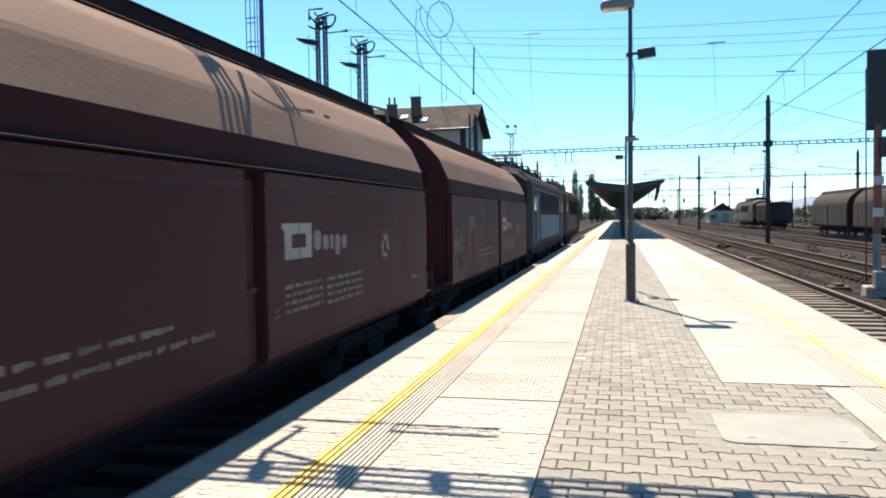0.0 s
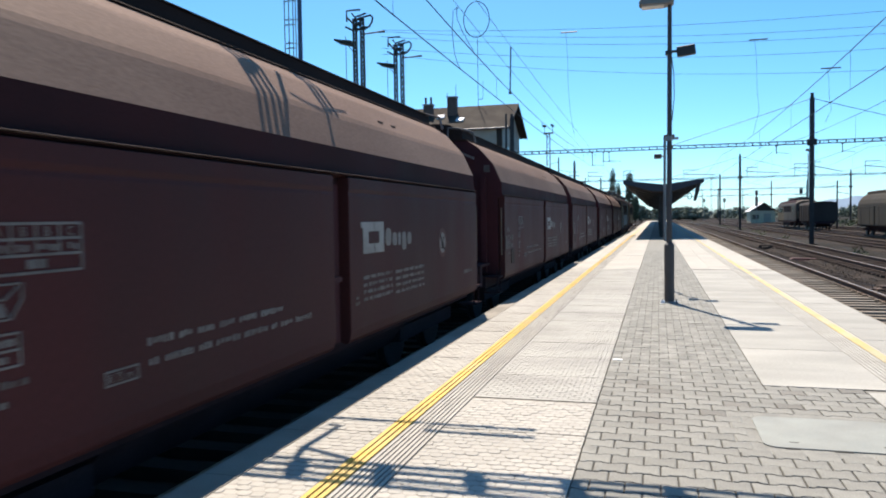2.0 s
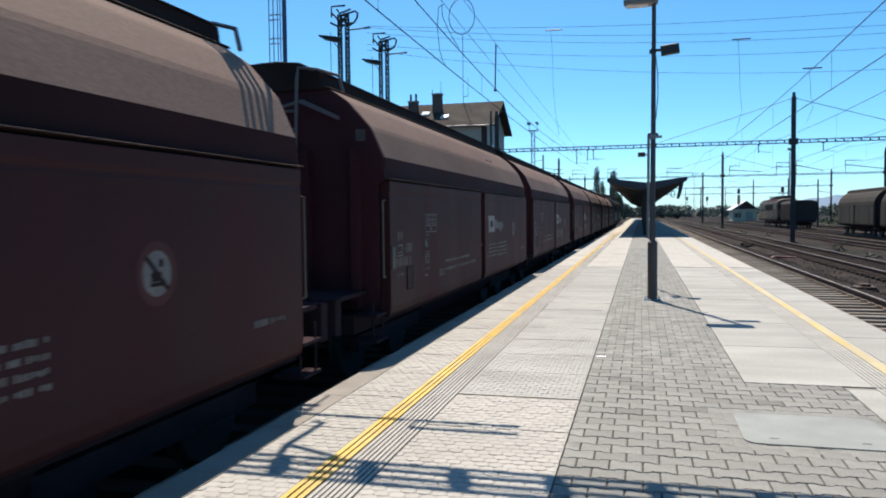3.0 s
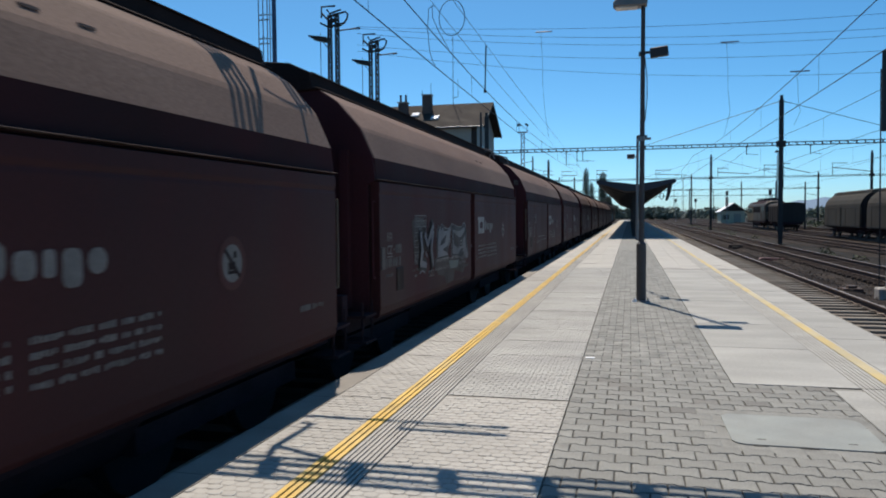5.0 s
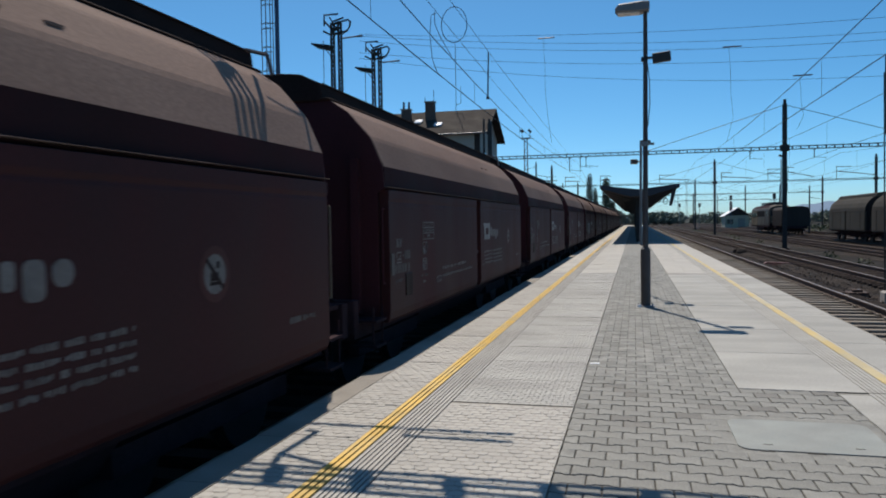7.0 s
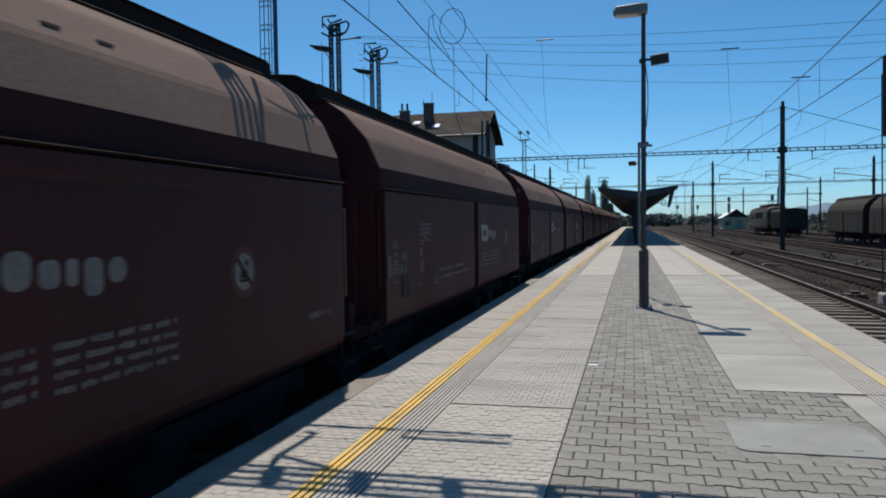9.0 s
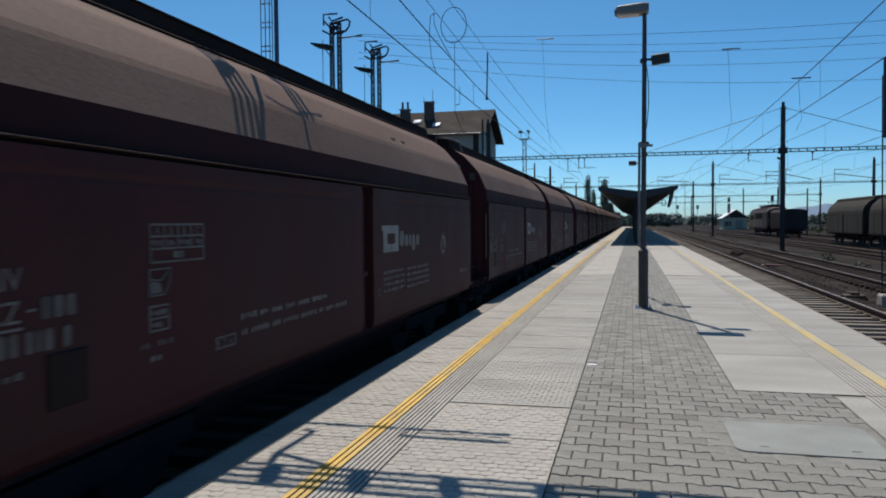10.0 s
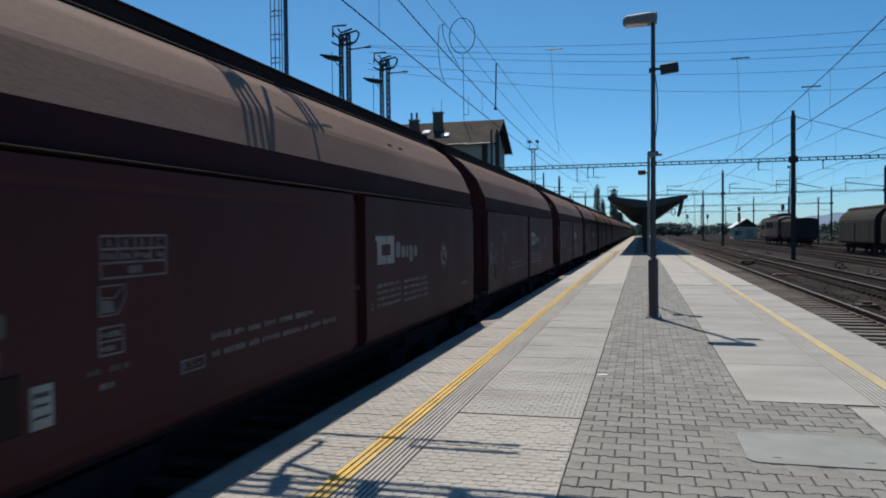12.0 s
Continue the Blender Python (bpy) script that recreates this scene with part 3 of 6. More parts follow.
def camera_post():
    """Slim kinked post with a small black camera box and a cap."""
    t = thing("camera_post", "slim grey post with a small black box and flat cap", "camera post", m=pose(0, 15.93, 0))
    part("tube", S().line([(0.25, 0, 0), (0.25, 0, 0.9), (0.22, 0, 1.0), (0.145, 0, 1.04), (0.138, 0, 1.2), (0.152, 0, 3.12)], 0.028, 10), steel_grey, t)
    part("cap", S().box(0.13, 0.34, -0.14, 0.12, 3.08, 3.15), steel_dark, t, "flat cap bar", 0.01)
    box = part("camera_box", S().box(-0.06, 0.09, -0.16, 0.14, 2.69, 2.77), black_paint, t, "small black box", 0.012)
    part("bracket", S().rod((0.08, 0, 2.73), (0.165, 0, 2.73), 0.015, 6), steel_grey, box)
    part("foot", S().box(0.14, 0.34, -0.1, 0.1, 0, 0.015), steel_grey, t, bevel=0.003)


camera_post()


# ---- overhead line ----
def gantry(y, x0, x1, posts, zb=6.66, near=False, top=10.9, fine=False):
    t = thing("catenary_gantry", "dark steel lattice gantry beam across the tracks", "railway gantry", "gantries over the tracks")
    h, w, bw = (0.41 if near else 0.23 if not fine else 0.18), 0.11, (0.02 if fine else 0.05 if near else 0.04)
    zb = zb if near else zb - 0.05
    for dy in (-w / 2, w / 2):
        for z in (zb, zb + h):
            part("chord", S().box(x0, x1, y + dy - 0.02, y + dy + 0.02, z - (0.022 if near else 0.03), z + (0.022 if near else 0.03)), steel_dark, t)
    n = int((x1 - x0) / 0.575)
    frames = S()
    for i in range(n + 1):
        x = x0 + i * 0.575
        frames.box(x - bw, x + bw, y - w / 2 - 0.012, y + w / 2 + 0.012, zb, zb + h)
        if not near:
            frames.rod((x, y - w / 2, zb), (min(x1, x + 0.575), y - w / 2, zb + h), 0.014, 4)
    tagged(part("batten_rest", frames, steel_dark, t), kind="stuff")
    for x in posts:
        tip = min(top, 9.6) if x < 0 else top
        p = S().box(x - 0.15, x + 0.15, y - 0.13, y - 0.11, -0.9, tip).box(x - 0.15, x + 0.15, y + 0.11, y + 0.13, -0.9, tip).box(x - 0.012, x + 0.012, y - 0.11, y + 0.11, -0.9, tip)
        p.box(x - 0.1, x + 0.1, y - 0.1, y + 0.1, tip, tip + 0.35)
        q = part("post", p, steel_dark, t)
        part("collar", S().box(x - 0.32, x + 0.32, y - 0.2, y + 0.2, zb - 0.12, zb + h + 0.12), steel_dark, q, bevel=0.05)
        part("footing", S().box(x - 0.35, x + 0.35, y - 0.35, y + 0.35, -0.9, -0.78), ballast_dark, q, bevel=0.03)
        for dx in (-10.0, 10.0) if 0 < x < 20 else ():
            part("stay_rod", S().rod((x, y, tip - 0.05), (x + dx, y, zb + h), 0.022, 5), steel_dark, t)
    return t


GY = (8.14, 61.0, 115.0, 170.0, 228.0)
gantry(GY[0], -10.03, 33.0, (-10.0, 10.9, 32.8), near=True)
gantry(GY[1], -11.5, 33.0, (-11.4, 10.97, 32.8), top=9.98)
gantry(GY[2], -12.2, 36.0, (-12.0, 11.35, 32.3), top=9.7, fine=True)
gantry(GY[3], -12.2, 38.0, (-12.0, 12.8, 37.8), top=9.7, fine=True)
gantry(GY[4], -12.2, 40.0, (-12.0, 30.7, 39.8), top=10.2, fine=True)


def arm(x, y, side):
    """Hinged bracket with insulators that carries the wires at a gantry."""
    t = thing("catenary_bracket", "steel bracket with brown insulators under the gantry beam", "catenary bracket", "brackets of the overhead line")
    part("drop_post", S().rod((x + 0.9 * side, y, 6.66), (x + 0.9 * side, y, 5.1), 0.022, 8), steel_dark, t)
    part("strut", S().rod((x + 0.9 * side, y + 0.02, 6.45), (x - 0.1 * side, y + 0.02, 6.2), 0.018, 8), steel_dark, t)
    part("registration_arm", S().rod((x + 0.9 * side, y, 5.25), (x - 0.25 * side, y, 5.02), 0.014, 8), steel_dark, t)
    g = S()
    for k in range(6):
        u = 0.25 + k * 0.07
        g.disc((x + side * (0.9 - u), y + 0.02, 6.45 - u * 0.25), 0.07, (1, 0, 0), 0.03, 10)
    part("insulator", g, insulator, t)


for yg in (GY[3],):
    for x, s in ((AX, 1), (4.72, 1), (8.85, -1)):
        arm(x, yg, s)


def drop_post(x, y, low):
    """Short hanging post with a clamp under the beam."""
    t = thing("hanging_post", "short steel hanging post under the gantry beam", "catenary bracket", "hanging posts of the overhead line")
    part("tube", S().rod((x, y, 6.6), (x, y, low), 0.032, 6), steel_dark, t)
    part("clamp", S().box(x - 0.07, x + 0.07, y - 0.07, y + 0.07, 6.5, 6.6), steel_dark, t)
    part("registration_arm", S().rod((x, y, low + 0.1), (x + 0.9, y + 0.3, low + 0.02), 0.016, 5), steel_dark, t)


for x, low in ((-4.95, 5.5), (-4.1, 5.75), (-3.65, 5.8), (8.55, 5.95), (13.0, 5.9), (18.5, 5.9)):
    drop_post(x, GY[1], low)


def cantilever(y, x0, x1, z0, z1, short):
    """Two tubes of a hinged bracket standing over the beam, with an insulator."""
    t = thing("cantilever_bracket", "pair of slim bracket tubes above the gantry beam", "catenary bracket", "brackets above the far gantry")
    part("lower_tube", S().rod((x0, y, z0), (x1, y, z1), 0.05, 6), steel_dark, t)
    part("upper_tube", S().rod((x0, y, z0 + 0.58), (x0 + short, y, z0 + 0.55), 0.045, 6), steel_dark, t)
    part("post", S().rod((x0 + 0.1, y, 6.6), (x0 + 0.1, y, z0 + 0.6), 0.035, 6), steel_dark, t)
    g = S()
    for k in range(4):
        g.disc((x0 + 0.4 + k * 0.12, y, z0 + (z1 - z0) * 0.15), 0.09, (1, 0, 0), 0.05, 8)
    part("insulator", g, insulator, t)


for x0, x1, z0, z1, short in ((-12.8, -11.2, 7.65, 7.6, 1.4), (-10.05, -7.8, 7.5, 7.42, 1.6), (-4.87, -3.3, 7.53, 7.5, 1.6), (3.63, 8.1, 7.4, 7.18, 2.2), (12.18, 16.5, 7.5, 7.2, 1.5), (18.4, 20.3, 7.8, 7.76, 1.8), (20.99, 24.5, 7.98, 7.15, 0.9), (27.25, 32.3, 7.88, 7.19, 2.0)):
    cantilever(GY[2], x0, x1, z0, z1, short)


def sagging(a, b, sag, n=10):
    a, b = Vector(a), Vector(b)
    return [a.lerp(b, i / n) - Vector((0, 0, sag * 4 * (i / n) * (1 - i / n))) for i in range(n + 1)]


def overhead_line(x, high, sag, low, droop=0.0):
    t = thing("overhead_wires", "black catenary wires strung above the track", "overhead wires", "overhead lines")
    ys = (-45.0, *GY, 290.0, 350.0)
    mess, cont, drop = [], [], S()
    for a, b in zip(ys, ys[1:]):
        pts = sagging((x, a, high), (x, b, high), sag, 12)
        run = sagging((x, a, low), (x, b, low), droop, 12)
        mess += pts[:-1]
        cont += run[:-1]
        for p, q in zip(pts[1:-1:2], run[1:-1:2]):
            drop.rod(p, q, 0.005, 3)
    part("messenger_wire", S().line(mess, 0.011, 4), wire_black, t)
    part("contact_wire", S().line(cont, 0.011, 4), wire_black, t)
    tagged(part("dropper_rest", drop, wire_black, t), kind="stuff")


for x, high, sag, low, droop in ((AX, 6.35, 1.05, 5.2, 0.3), (4.72, 6.03, 0.54, 4.65, 0.0), (8.85, 6.6, 0.6, 4.55, 0.0), (14.7, 6.2, 0.7, 4.9, 0.0), (19.3, 6.2, 0.7, 4.9, 0.0)):
    overhead_line(x, high, sag, low, droop)


def shadow_arm():
    """Feeder bracket ahead of the near gantry, over the train and the platform's edge."""
    t = thing("feeder_bracket", "thin steel feeder bracket with rods above the platform edge", "catenary bracket")
    y, z = 9.01, 6.35
    part("rod", S().rod((-6.2, y, z), (-3.96, y, z), 0.036, 6).rod((-3.96, y, z), (-3.15, y, z), 0.028, 6), steel_dark, t)
    part("rod", S().rod((-3.05, y, z), (-2.27, y, z), 0.028, 6), steel_dark, t)
    part("rod", S().rod((-3.05, y - 0.19, z), (-2.25, y - 0.19, z), 0.028, 6), steel_dark, t)
    part("joint", S().rod((-3.2, y, z), (-3.0, y, z), 0.012, 6).rod((-3.05, y - 0.19, z), (-3.05, y, z), 0.012, 6), steel_dark, t)
    part("brace", S().line([(-3.82, 8.83, z), (-3.72, 8.80, z), (-3.73, 8.5, z), (-3.74, 8.25, z), (-3.70, 8.07, z)], 0.028, 6).rod((-3.76, 8.26, z), (-3.30, 8.07, z), 0.028, 6), steel_dark, t)
    g = S()
    for k in range(5):
        g.disc((-4.6 + k * 0.08, y, z), 0.08, (1, 0, 0), 0.035, 10)
    part("insulator", g, insulator, t)
    for dy in (0.11, 0.25):
        part("rod", S().rod((-6.2, y + dy, z), (-3.96, y + dy, z), 0.036, 6), steel_dark, t)
    part("strut", S().rod((-3.88, 8.07, z), (-4.19, 8.39, z), 0.03, 8), steel_dark, t)
    part("jumper_cable", S().line([(-4.03, 8.36, z), (-3.99, 8.6, z), (-3.97, 8.93, z), (-4.0, 9.25, z), (-4.02, 9.62, z)], 0.013, 5), wire_black, t)
    part("tie", S().rod((-3.70, 8.07, z), (-3.70, GY[0], 6.7), 0.02, 6).rod((-5.6, y, z), (-5.6, GY[0], 6.7), 0.02, 6), steel_dark, t)


shadow_arm()


# ---- masts left of the line ----
def lattice(g, x, y, z0, z1, w0, w1, n, r=0.05, rr=0.03):
    for sx in (-1, 1):
        for sy in (-1, 1):
            g.rod((x + sx * w0 / 2, y + sy * w0 / 2, z0), (x + sx * w1 / 2, y + sy * w1 / 2, z1), r, 4)
    for i in range(n):
        a, b = i / n, (i + 1) / n
        za, zb_ = z0 + (z1 - z0) * a, z0 + (z1 - z0) * b
        wa, wb = (w0 + (w1 - w0) * a) / 2, (w0 + (w1 - w0) * b) / 2
        s = 1 if i % 2 else -1
        for f in (-1, 1):
            g.rod((x - s * wa, y + f * wa, za), (x + s * wb, y + f * wb, zb_), rr, 4)
            g.rod((x + f * wa, y - s * wa, za), (x + f * wb, y + s * wb, zb_), rr, 4)
    return g


def feeder_mast(x, y, top):
    t = thing("feeder_mast", "tall dark lattice mast with cross-arms and a work platform", "lattice mast", "feeder masts")
    for dx in (-0.29, 0.26):
        part("lattice_leg", lattice(S(), x + dx, y, -0.86, top - 0.6, 0.27, 0.2, 34, 0.045, 0.028), steel_dark, t)
    head = S().line([(x - 0.9, y, top - 0.75), (x - 0.9, y, top), (x + 0.13, y, top)], 0.068, 5)
    head.line([(x - 0.88, y, top - 0.45), (x - 0.4, y, top - 0.95), (x - 0.1, y, top - 1.5)], 0.07, 5)
    head.line([(x - 0.5, y, top - 0.2), (x - 0.3, y, top - 0.5), (x + 0.55, y, top - 0.28)], 0.068, 5)
    part("horn", head, steel_dark, t)
    part("horn", S().line([(x - 0.05, y, top - 0.6), (x + 0.35, y, top - 0.55), (x + 0.9, y, top - 0.45), (x + 1.05, y, top - 0.62)], 0.068, 5), steel_dark, t)
    part("horn", S().line([(x + 0.2, y, top - 1.25), (x + 0.75, y, top - 1.25), (x + 1.0, y, top - 0.95), (x + 1.08, y, top - 0.6)], 0.068, 5), steel_dark, t)
    part("head_frame", S().box(x - 0.34, x + 0.30, y - 0.1, y + 0.1, top - 0.72, top - 0.6).box(x - 0.42, x + 0.5, y - 0.1, y + 0.1, top - 1.42, top - 1.3).rod((x - 0.3, y, top - 0.6), (x + 0.28, y, top - 1.4), 0.07, 5).rod((x + 0.28, y, top - 0.6), (x - 0.3, y, top - 1.4), 0.07, 5), steel_dark, t)
    part("side_arm", S().box(-0.32, 0.32, -0.12, 0.12, -0.06, 0.06, Matrix.Rotation(radians(28), 3, "Y"), (x - 0.68, y, top - 1.28)), steel_dark, t)
    part("work_platform", S().box(-0.72, 0.62, -0.45, 0.45, -0.05, 0.05, Matrix.Rotation(radians(9), 3, "Y"), (x - 1.02, y, top - 2.15)).box(-0.55, 0.6, -0.4, 0.4, -0.05, 0.04, Matrix.Rotation(radians(14), 3, "Y"), (x - 0.95, y, top - 2.32)).rod((x - 0.9, y, top - 2.3), (x - 0.3, y, top - 3.1), 0.03, 4), steel_dark, t)
    part("cross_arm", S().rod((x + 0.3, y, top - 1.72), (x + 1.55, y, top - 1.66), 0.05, 6).rod((x + 0.3, y, top - 1.5), (x + 0.9, y, top - 1.2), 0.035, 5), steel_dark, t)
    g = S()
    for k in range(5):
        g.disc((x + 1.55 + k * 0.09, y, top - 1.66), 0.08, (1, 0, 0), 0.05, 8)
    part("insulator", g, insulator, t)
    part("ladder", S().rod((x - 1.0, y, -0.8), (x - 1.0, y, top - 1.8), 0.025, 4), steel_dark, t)
    part("footing", S().box(x - 0.9, x + 0.9, y - 0.5, y + 0.5, -0.9, -0.4), concrete, t, bevel=0.03)


feeder_mast(-20.2, 50.0, 16.3)
feeder_mast(-20.0, 58.0, 16.2)


def radio_mast():
    t = thing("radio_mast", "very tall narrow lattice mast beside a blue steel pole", "radio mast")
    x, y = -22.62, 45.0
    ladder = S()
    for dx, dy in ((-0.74, 0.0), (-0.28, 0.3), (0.06, 0.0), (-0.28, -0.3)):
        ladder.rod((x + dx, y + dy, -0.86), (x + dx, y + dy, 26), 0.035, 5)
    part("lattice", ladder, steel_grey, t)
    for k in range(18):
        z, ring = 0.6 + k * 1.52, S()
        for z1 in (z, z + 0.32):
            ring.rod((x - 0.74, y, z1), (x - 0.28, y - 0.3, z1), 0.022, 4).rod((x - 0.28, y - 0.3, z1), (x + 0.06, y, z1), 0.022, 4).rod((x - 0.74, y, z1), (x + 0.06, y, z1), 0.022, 4)
        part("brace_ring", ring.rod((x + 0.06, y, z + 0.3), (x + 0.35, y, z + 0.3), 0.03, 4), steel_grey, t)
    part("pole", S().rod((x + 0.35, y, -0.86), (x + 0.35, y, 27), 0.16, 12, 0.13), mat("blue_grey_steel", (0.05, 0.08, 0.14), 0.5, 0.2, 0.15, 3, 40, 0.1), t, "dark blue steel pole")


radio_mast()


def cross_spans():
    t = thing("cross_span_wires", "feeder wires spanning high across the whole yard", "overhead wires")
    for x0, z0, xm, zm, x1, z1 in ((-18.5, 14.75, 0.45, 13.45, 42.0, 14.9), (-18.5, 14.65, 0.8, 12.77, 42.0, 14.2), (-18.5, 14.3, 0.8, 12.3, 42.0, 14.0), (-18.5, 13.5, 0.45, 11.47, 42.0, 13.2), (-18.5, 13.1, 1.3, 10.39, 42.0, 11.9)):
        pts = []
        for i in range(25):
            x = x0 + (x1 - x0) * i / 24
            z = z0 * (x - xm) * (x - x1) / ((x0 - xm) * (x0 - x1)) + zm * (x - x0) * (x - x1) / ((xm - x0) * (xm - x1)) + z1 * (x - x0) * (x - xm) / ((x1 - x0) * (x1 - xm))
            pts.append((x, 50.0, z))
        part("span_wire", S().line(pts, 0.013, 4), wire_black, t)
    for x, z, low in ((-5.5, 13.54, 6.7), (5.98, 12.16, 6.4), (10.0, 10.15, 6.9)):
        part("string_insulator", S().rod((x - 0.54, 50.0, z), (x + 0.54, 50.0, z), 0.04, 6), insulator, t)
        h = z - low
        part("dropper", S().line([(x - 0.2, 50.0, z), (x - 0.1, 50.0, z - h * 0.25), (x - 0.08, 50.0, z - h * 0.5), (x + 0.05, 50.0, z - h * 0.75), (x + 0.3 * (1 if x < 0 else -1), 50.0, low)], 0.012, 4), wire_black, t)
    for x, y in ((42.0, 50.0), (42.0, 58.0)):
        part("end_mast", S().rod((x, y, -0.86), (x, y, 15), 0.2, 8), steel_dark, t)


cross_spans()


def plain_mast(x, y, top, arms=2):
    t = thing("catenary_pole", "slim grey steel pole with short brackets", "pole", "poles in the yard")
    part("pole", S().rod((x, y, -0.86), (x, y, top), 0.13, 8, 0.09), steel_dark, t)
    for k in range(arms):
        part("bracket", S().rod((x, y, top - 0.6 - k), (x + 1.6 * (1 if k % 2 else -1), y, top - 0.9 - k), 0.03, 5), steel_dark, t)
    return t


for x, y, top in ((-12.0, 96.0, 9.0), (-13.5, 150.0, 9.0), (23.9, 115.0, 5.9), (22.0, 300.0, 11.0), (26.5, 260.0, 9.5), (-13.63, 70.0, 11.23), (18.0, 330.0, 12.0), (24.0, 330.0, 12.0)):
    plain_mast(x, y, top, 0 if y == 70.0 else 2)


def lamp_pole(x, y, top):
    t = thing("yard_lamp", "slim pale steel lamp pole with a small hooded lamp", "lamp")
    part("pole", S().rod((x, y, -0.86), (x, y, top - 0.7), 0.12, 8, 0.08), lamp_lens, t)
    part("neck", S().line([(x, y, top - 0.75), (x + 0.25, y, top - 0.55), (x - 0.1, y, top - 0.3)], 0.05, 6), steel_dark, t)
    part("hood", S().rod((x - 0.1, y, top - 0.3), (x - 0.1, y, top), 0.32, 10, 0.12), steel_dark, t, "dark lamp hood")


lamp_pole(20.05, 114.0, 10.35)


def light_mast(x, y, top):
    t = thing("light_mast", "lattice floodlight mast with a lamp platform on top", "light mast", "light masts")
    part("lattice", lattice(S(), x, y, -0.86, top - 1.4, 0.55, 0.45, 24, 0.045, 0.03), steel_grey, t)
    part("lamp_platform", S().box(x - 0.7, x + 0.7, y - 0.5, y + 0.5, top - 1.4, top - 1.3), steel_grey, t)
    for dx, lean in ((-0.55, 0.15), (0.6, 0.7)):
        tip = Matrix.Rotation(lean, 3, "Y")
        part("floodlight", S().box(-0.26, 0.26, -0.3, 0.1, -0.16, 0.16, tip, (x + dx, y, top - 0.3)).rod((x + dx, y, top - 1.3), (x + dx, y, top - 0.4), 0.05, 5), steel_dark, t, bevel=0.03)


light_mast(-15.2, 110.0, 15.0)
light_mast(21.5, 330.0, 17.5)


# ---- station building ----
def station():
    t = thing("station_building", "pale plastered station house with a dark gabled roof", "house")
    x0, x1, y0, y1, eave, ridge = -27.5, -15.4, 77.0, 87.0, 11.1, 13.95
    ym = (y0 + y1) / 2
    w = S()
    for a, b, c, d in ((x0, x1, y0, y0 + 0.4), (x0, x1, y1 - 0.4, y1), (x0, x0 + 0.4, y0 + 0.4, y1 - 0.4)):
        w.box(a, b, c, d, -0.86, eave)
    part("wall", w, plaster, t)
    gable = part("gable_wall", S().prism([(y0 + 0.4, -0.86), (y1 - 0.4, -0.86), (y1 - 0.4, eave), (ym, ridge - 0.35), (y0 + 0.4, eave)], x1 - 0.4, x1, "x"), plaster, t)
    ov, k = 0.5, (ridge - eave) / (ym - y0)
    for s, nm in ((-1, "roof"), (1, "roof")):
        ye = ym + s * (ym - y0 + ov)
        g = S().prism([(ym, ridge), (ye, eave - ov * k), (ye, eave - ov * k - 0.18), (ym, ridge - 0.18)], x0 - 0.5, x1 + 0.8, "x")
        r = part(nm, g, roof_slate, t, "dark slate roof slope")
        part("gutter", S().rod((x0 - 0.5, ye + s * 0.06, eave - ov * k - 0.08), (x1 + 0.8, ye + s * 0.06, eave - ov * k - 0.08), 0.08, 8), steel_grey, r)
        g = S().prism([(ym, ridge + 0.02), (ye, eave - ov * k + 0.02), (ye, eave - ov * k - 0.32), (ym, ridge - 0.3)], x1 + 0.8, x1 + 0.86, "x")
        part("barge_board", g, wood_dark, r)
    for x in (-21.56, -24.3):
        yy = ym - 1.8
        z = ridge - (ym - yy) * k
        c = part("chimney", S().box(x - 0.5, x + 0.5, yy - 0.35, yy + 0.35, z - 0.5, ridge + (0.75 if x > -22 else 0.05)), brick_chimney, t)
        top = ridge + (0.75 if x > -22 else 0.05)
        part("cap", S().box(x - 0.58, x + 0.58, yy - 0.43, yy + 0.43, top, top + 0.12), concrete, c)
        if x < -22:
            for dx in (-0.3, 0.3):
                part("flue", S().rod((x + dx, yy, top), (x + dx, yy, top + 0.9), 0.12, 8), brick_chimney, c)
    for x, dy in ((-22.7, -2.5), (-20.3, -3.4)):
        yy = ym + dy
        z = ridge + dy * k
        turn = Matrix.Rotation(math.atan(k), 3, "X")
        part("roof_window", S().box(-0.42, 0.42, -0.42, 0.42, 0, 0.16, turn, (x, yy, z)), window_bright, t, "skylight with its bright reflection painted in", 0.03)
    # plain dark strip at the end of the front wall, below the eave
    part("shutter", S().box(-16.0, x1 - 0.02, y0 - 0.07, y0 - 0.002, 7.4, 10.74), wood_dark, t, "dark strip on the front wall")
    for z in (1.6, 5.0, 8.2):
        for x in (-26, -23.6, -21.2, -18.8):
            f = part("window", S().box(x - 0.6, x + 0.6, y0 - 0.04, y0 + 0.05, z - 0.9, z + 0.9), white_post, t)
            for dx in (-0.29, 0.29):
                part("pane", S().box(x + dx - 0.25, x + dx + 0.25, y0 - 0.05, y0 - 0.02, z - 0.8, z + 0.8), window_glass, f)
        for yy in (y0 + 2.5, y1 - 2.5):
            f = part("window", S().box(x1 - 0.05, x1 + 0.04, yy - 0.6, yy + 0.6, z - 0.9, z + 0.9), white_post, t)
            for dy in (-0.29, 0.29):
                part("pane", S().box(x1 + 0.02, x1 + 0.05, yy + dy - 0.25, yy + dy + 0.25, z - 0.8, z + 0.8), window_glass, f)
    f = part("window", S().box(x1 - 0.05, x1 + 0.04, ym - 0.45, ym + 0.45, 10.6, 12.0), white_post, t)
    part("pane", S().box(x1 + 0.02, x1 + 0.05, ym - 0.38, ym + 0.38, 10.7, 11.9), window_glass, f)
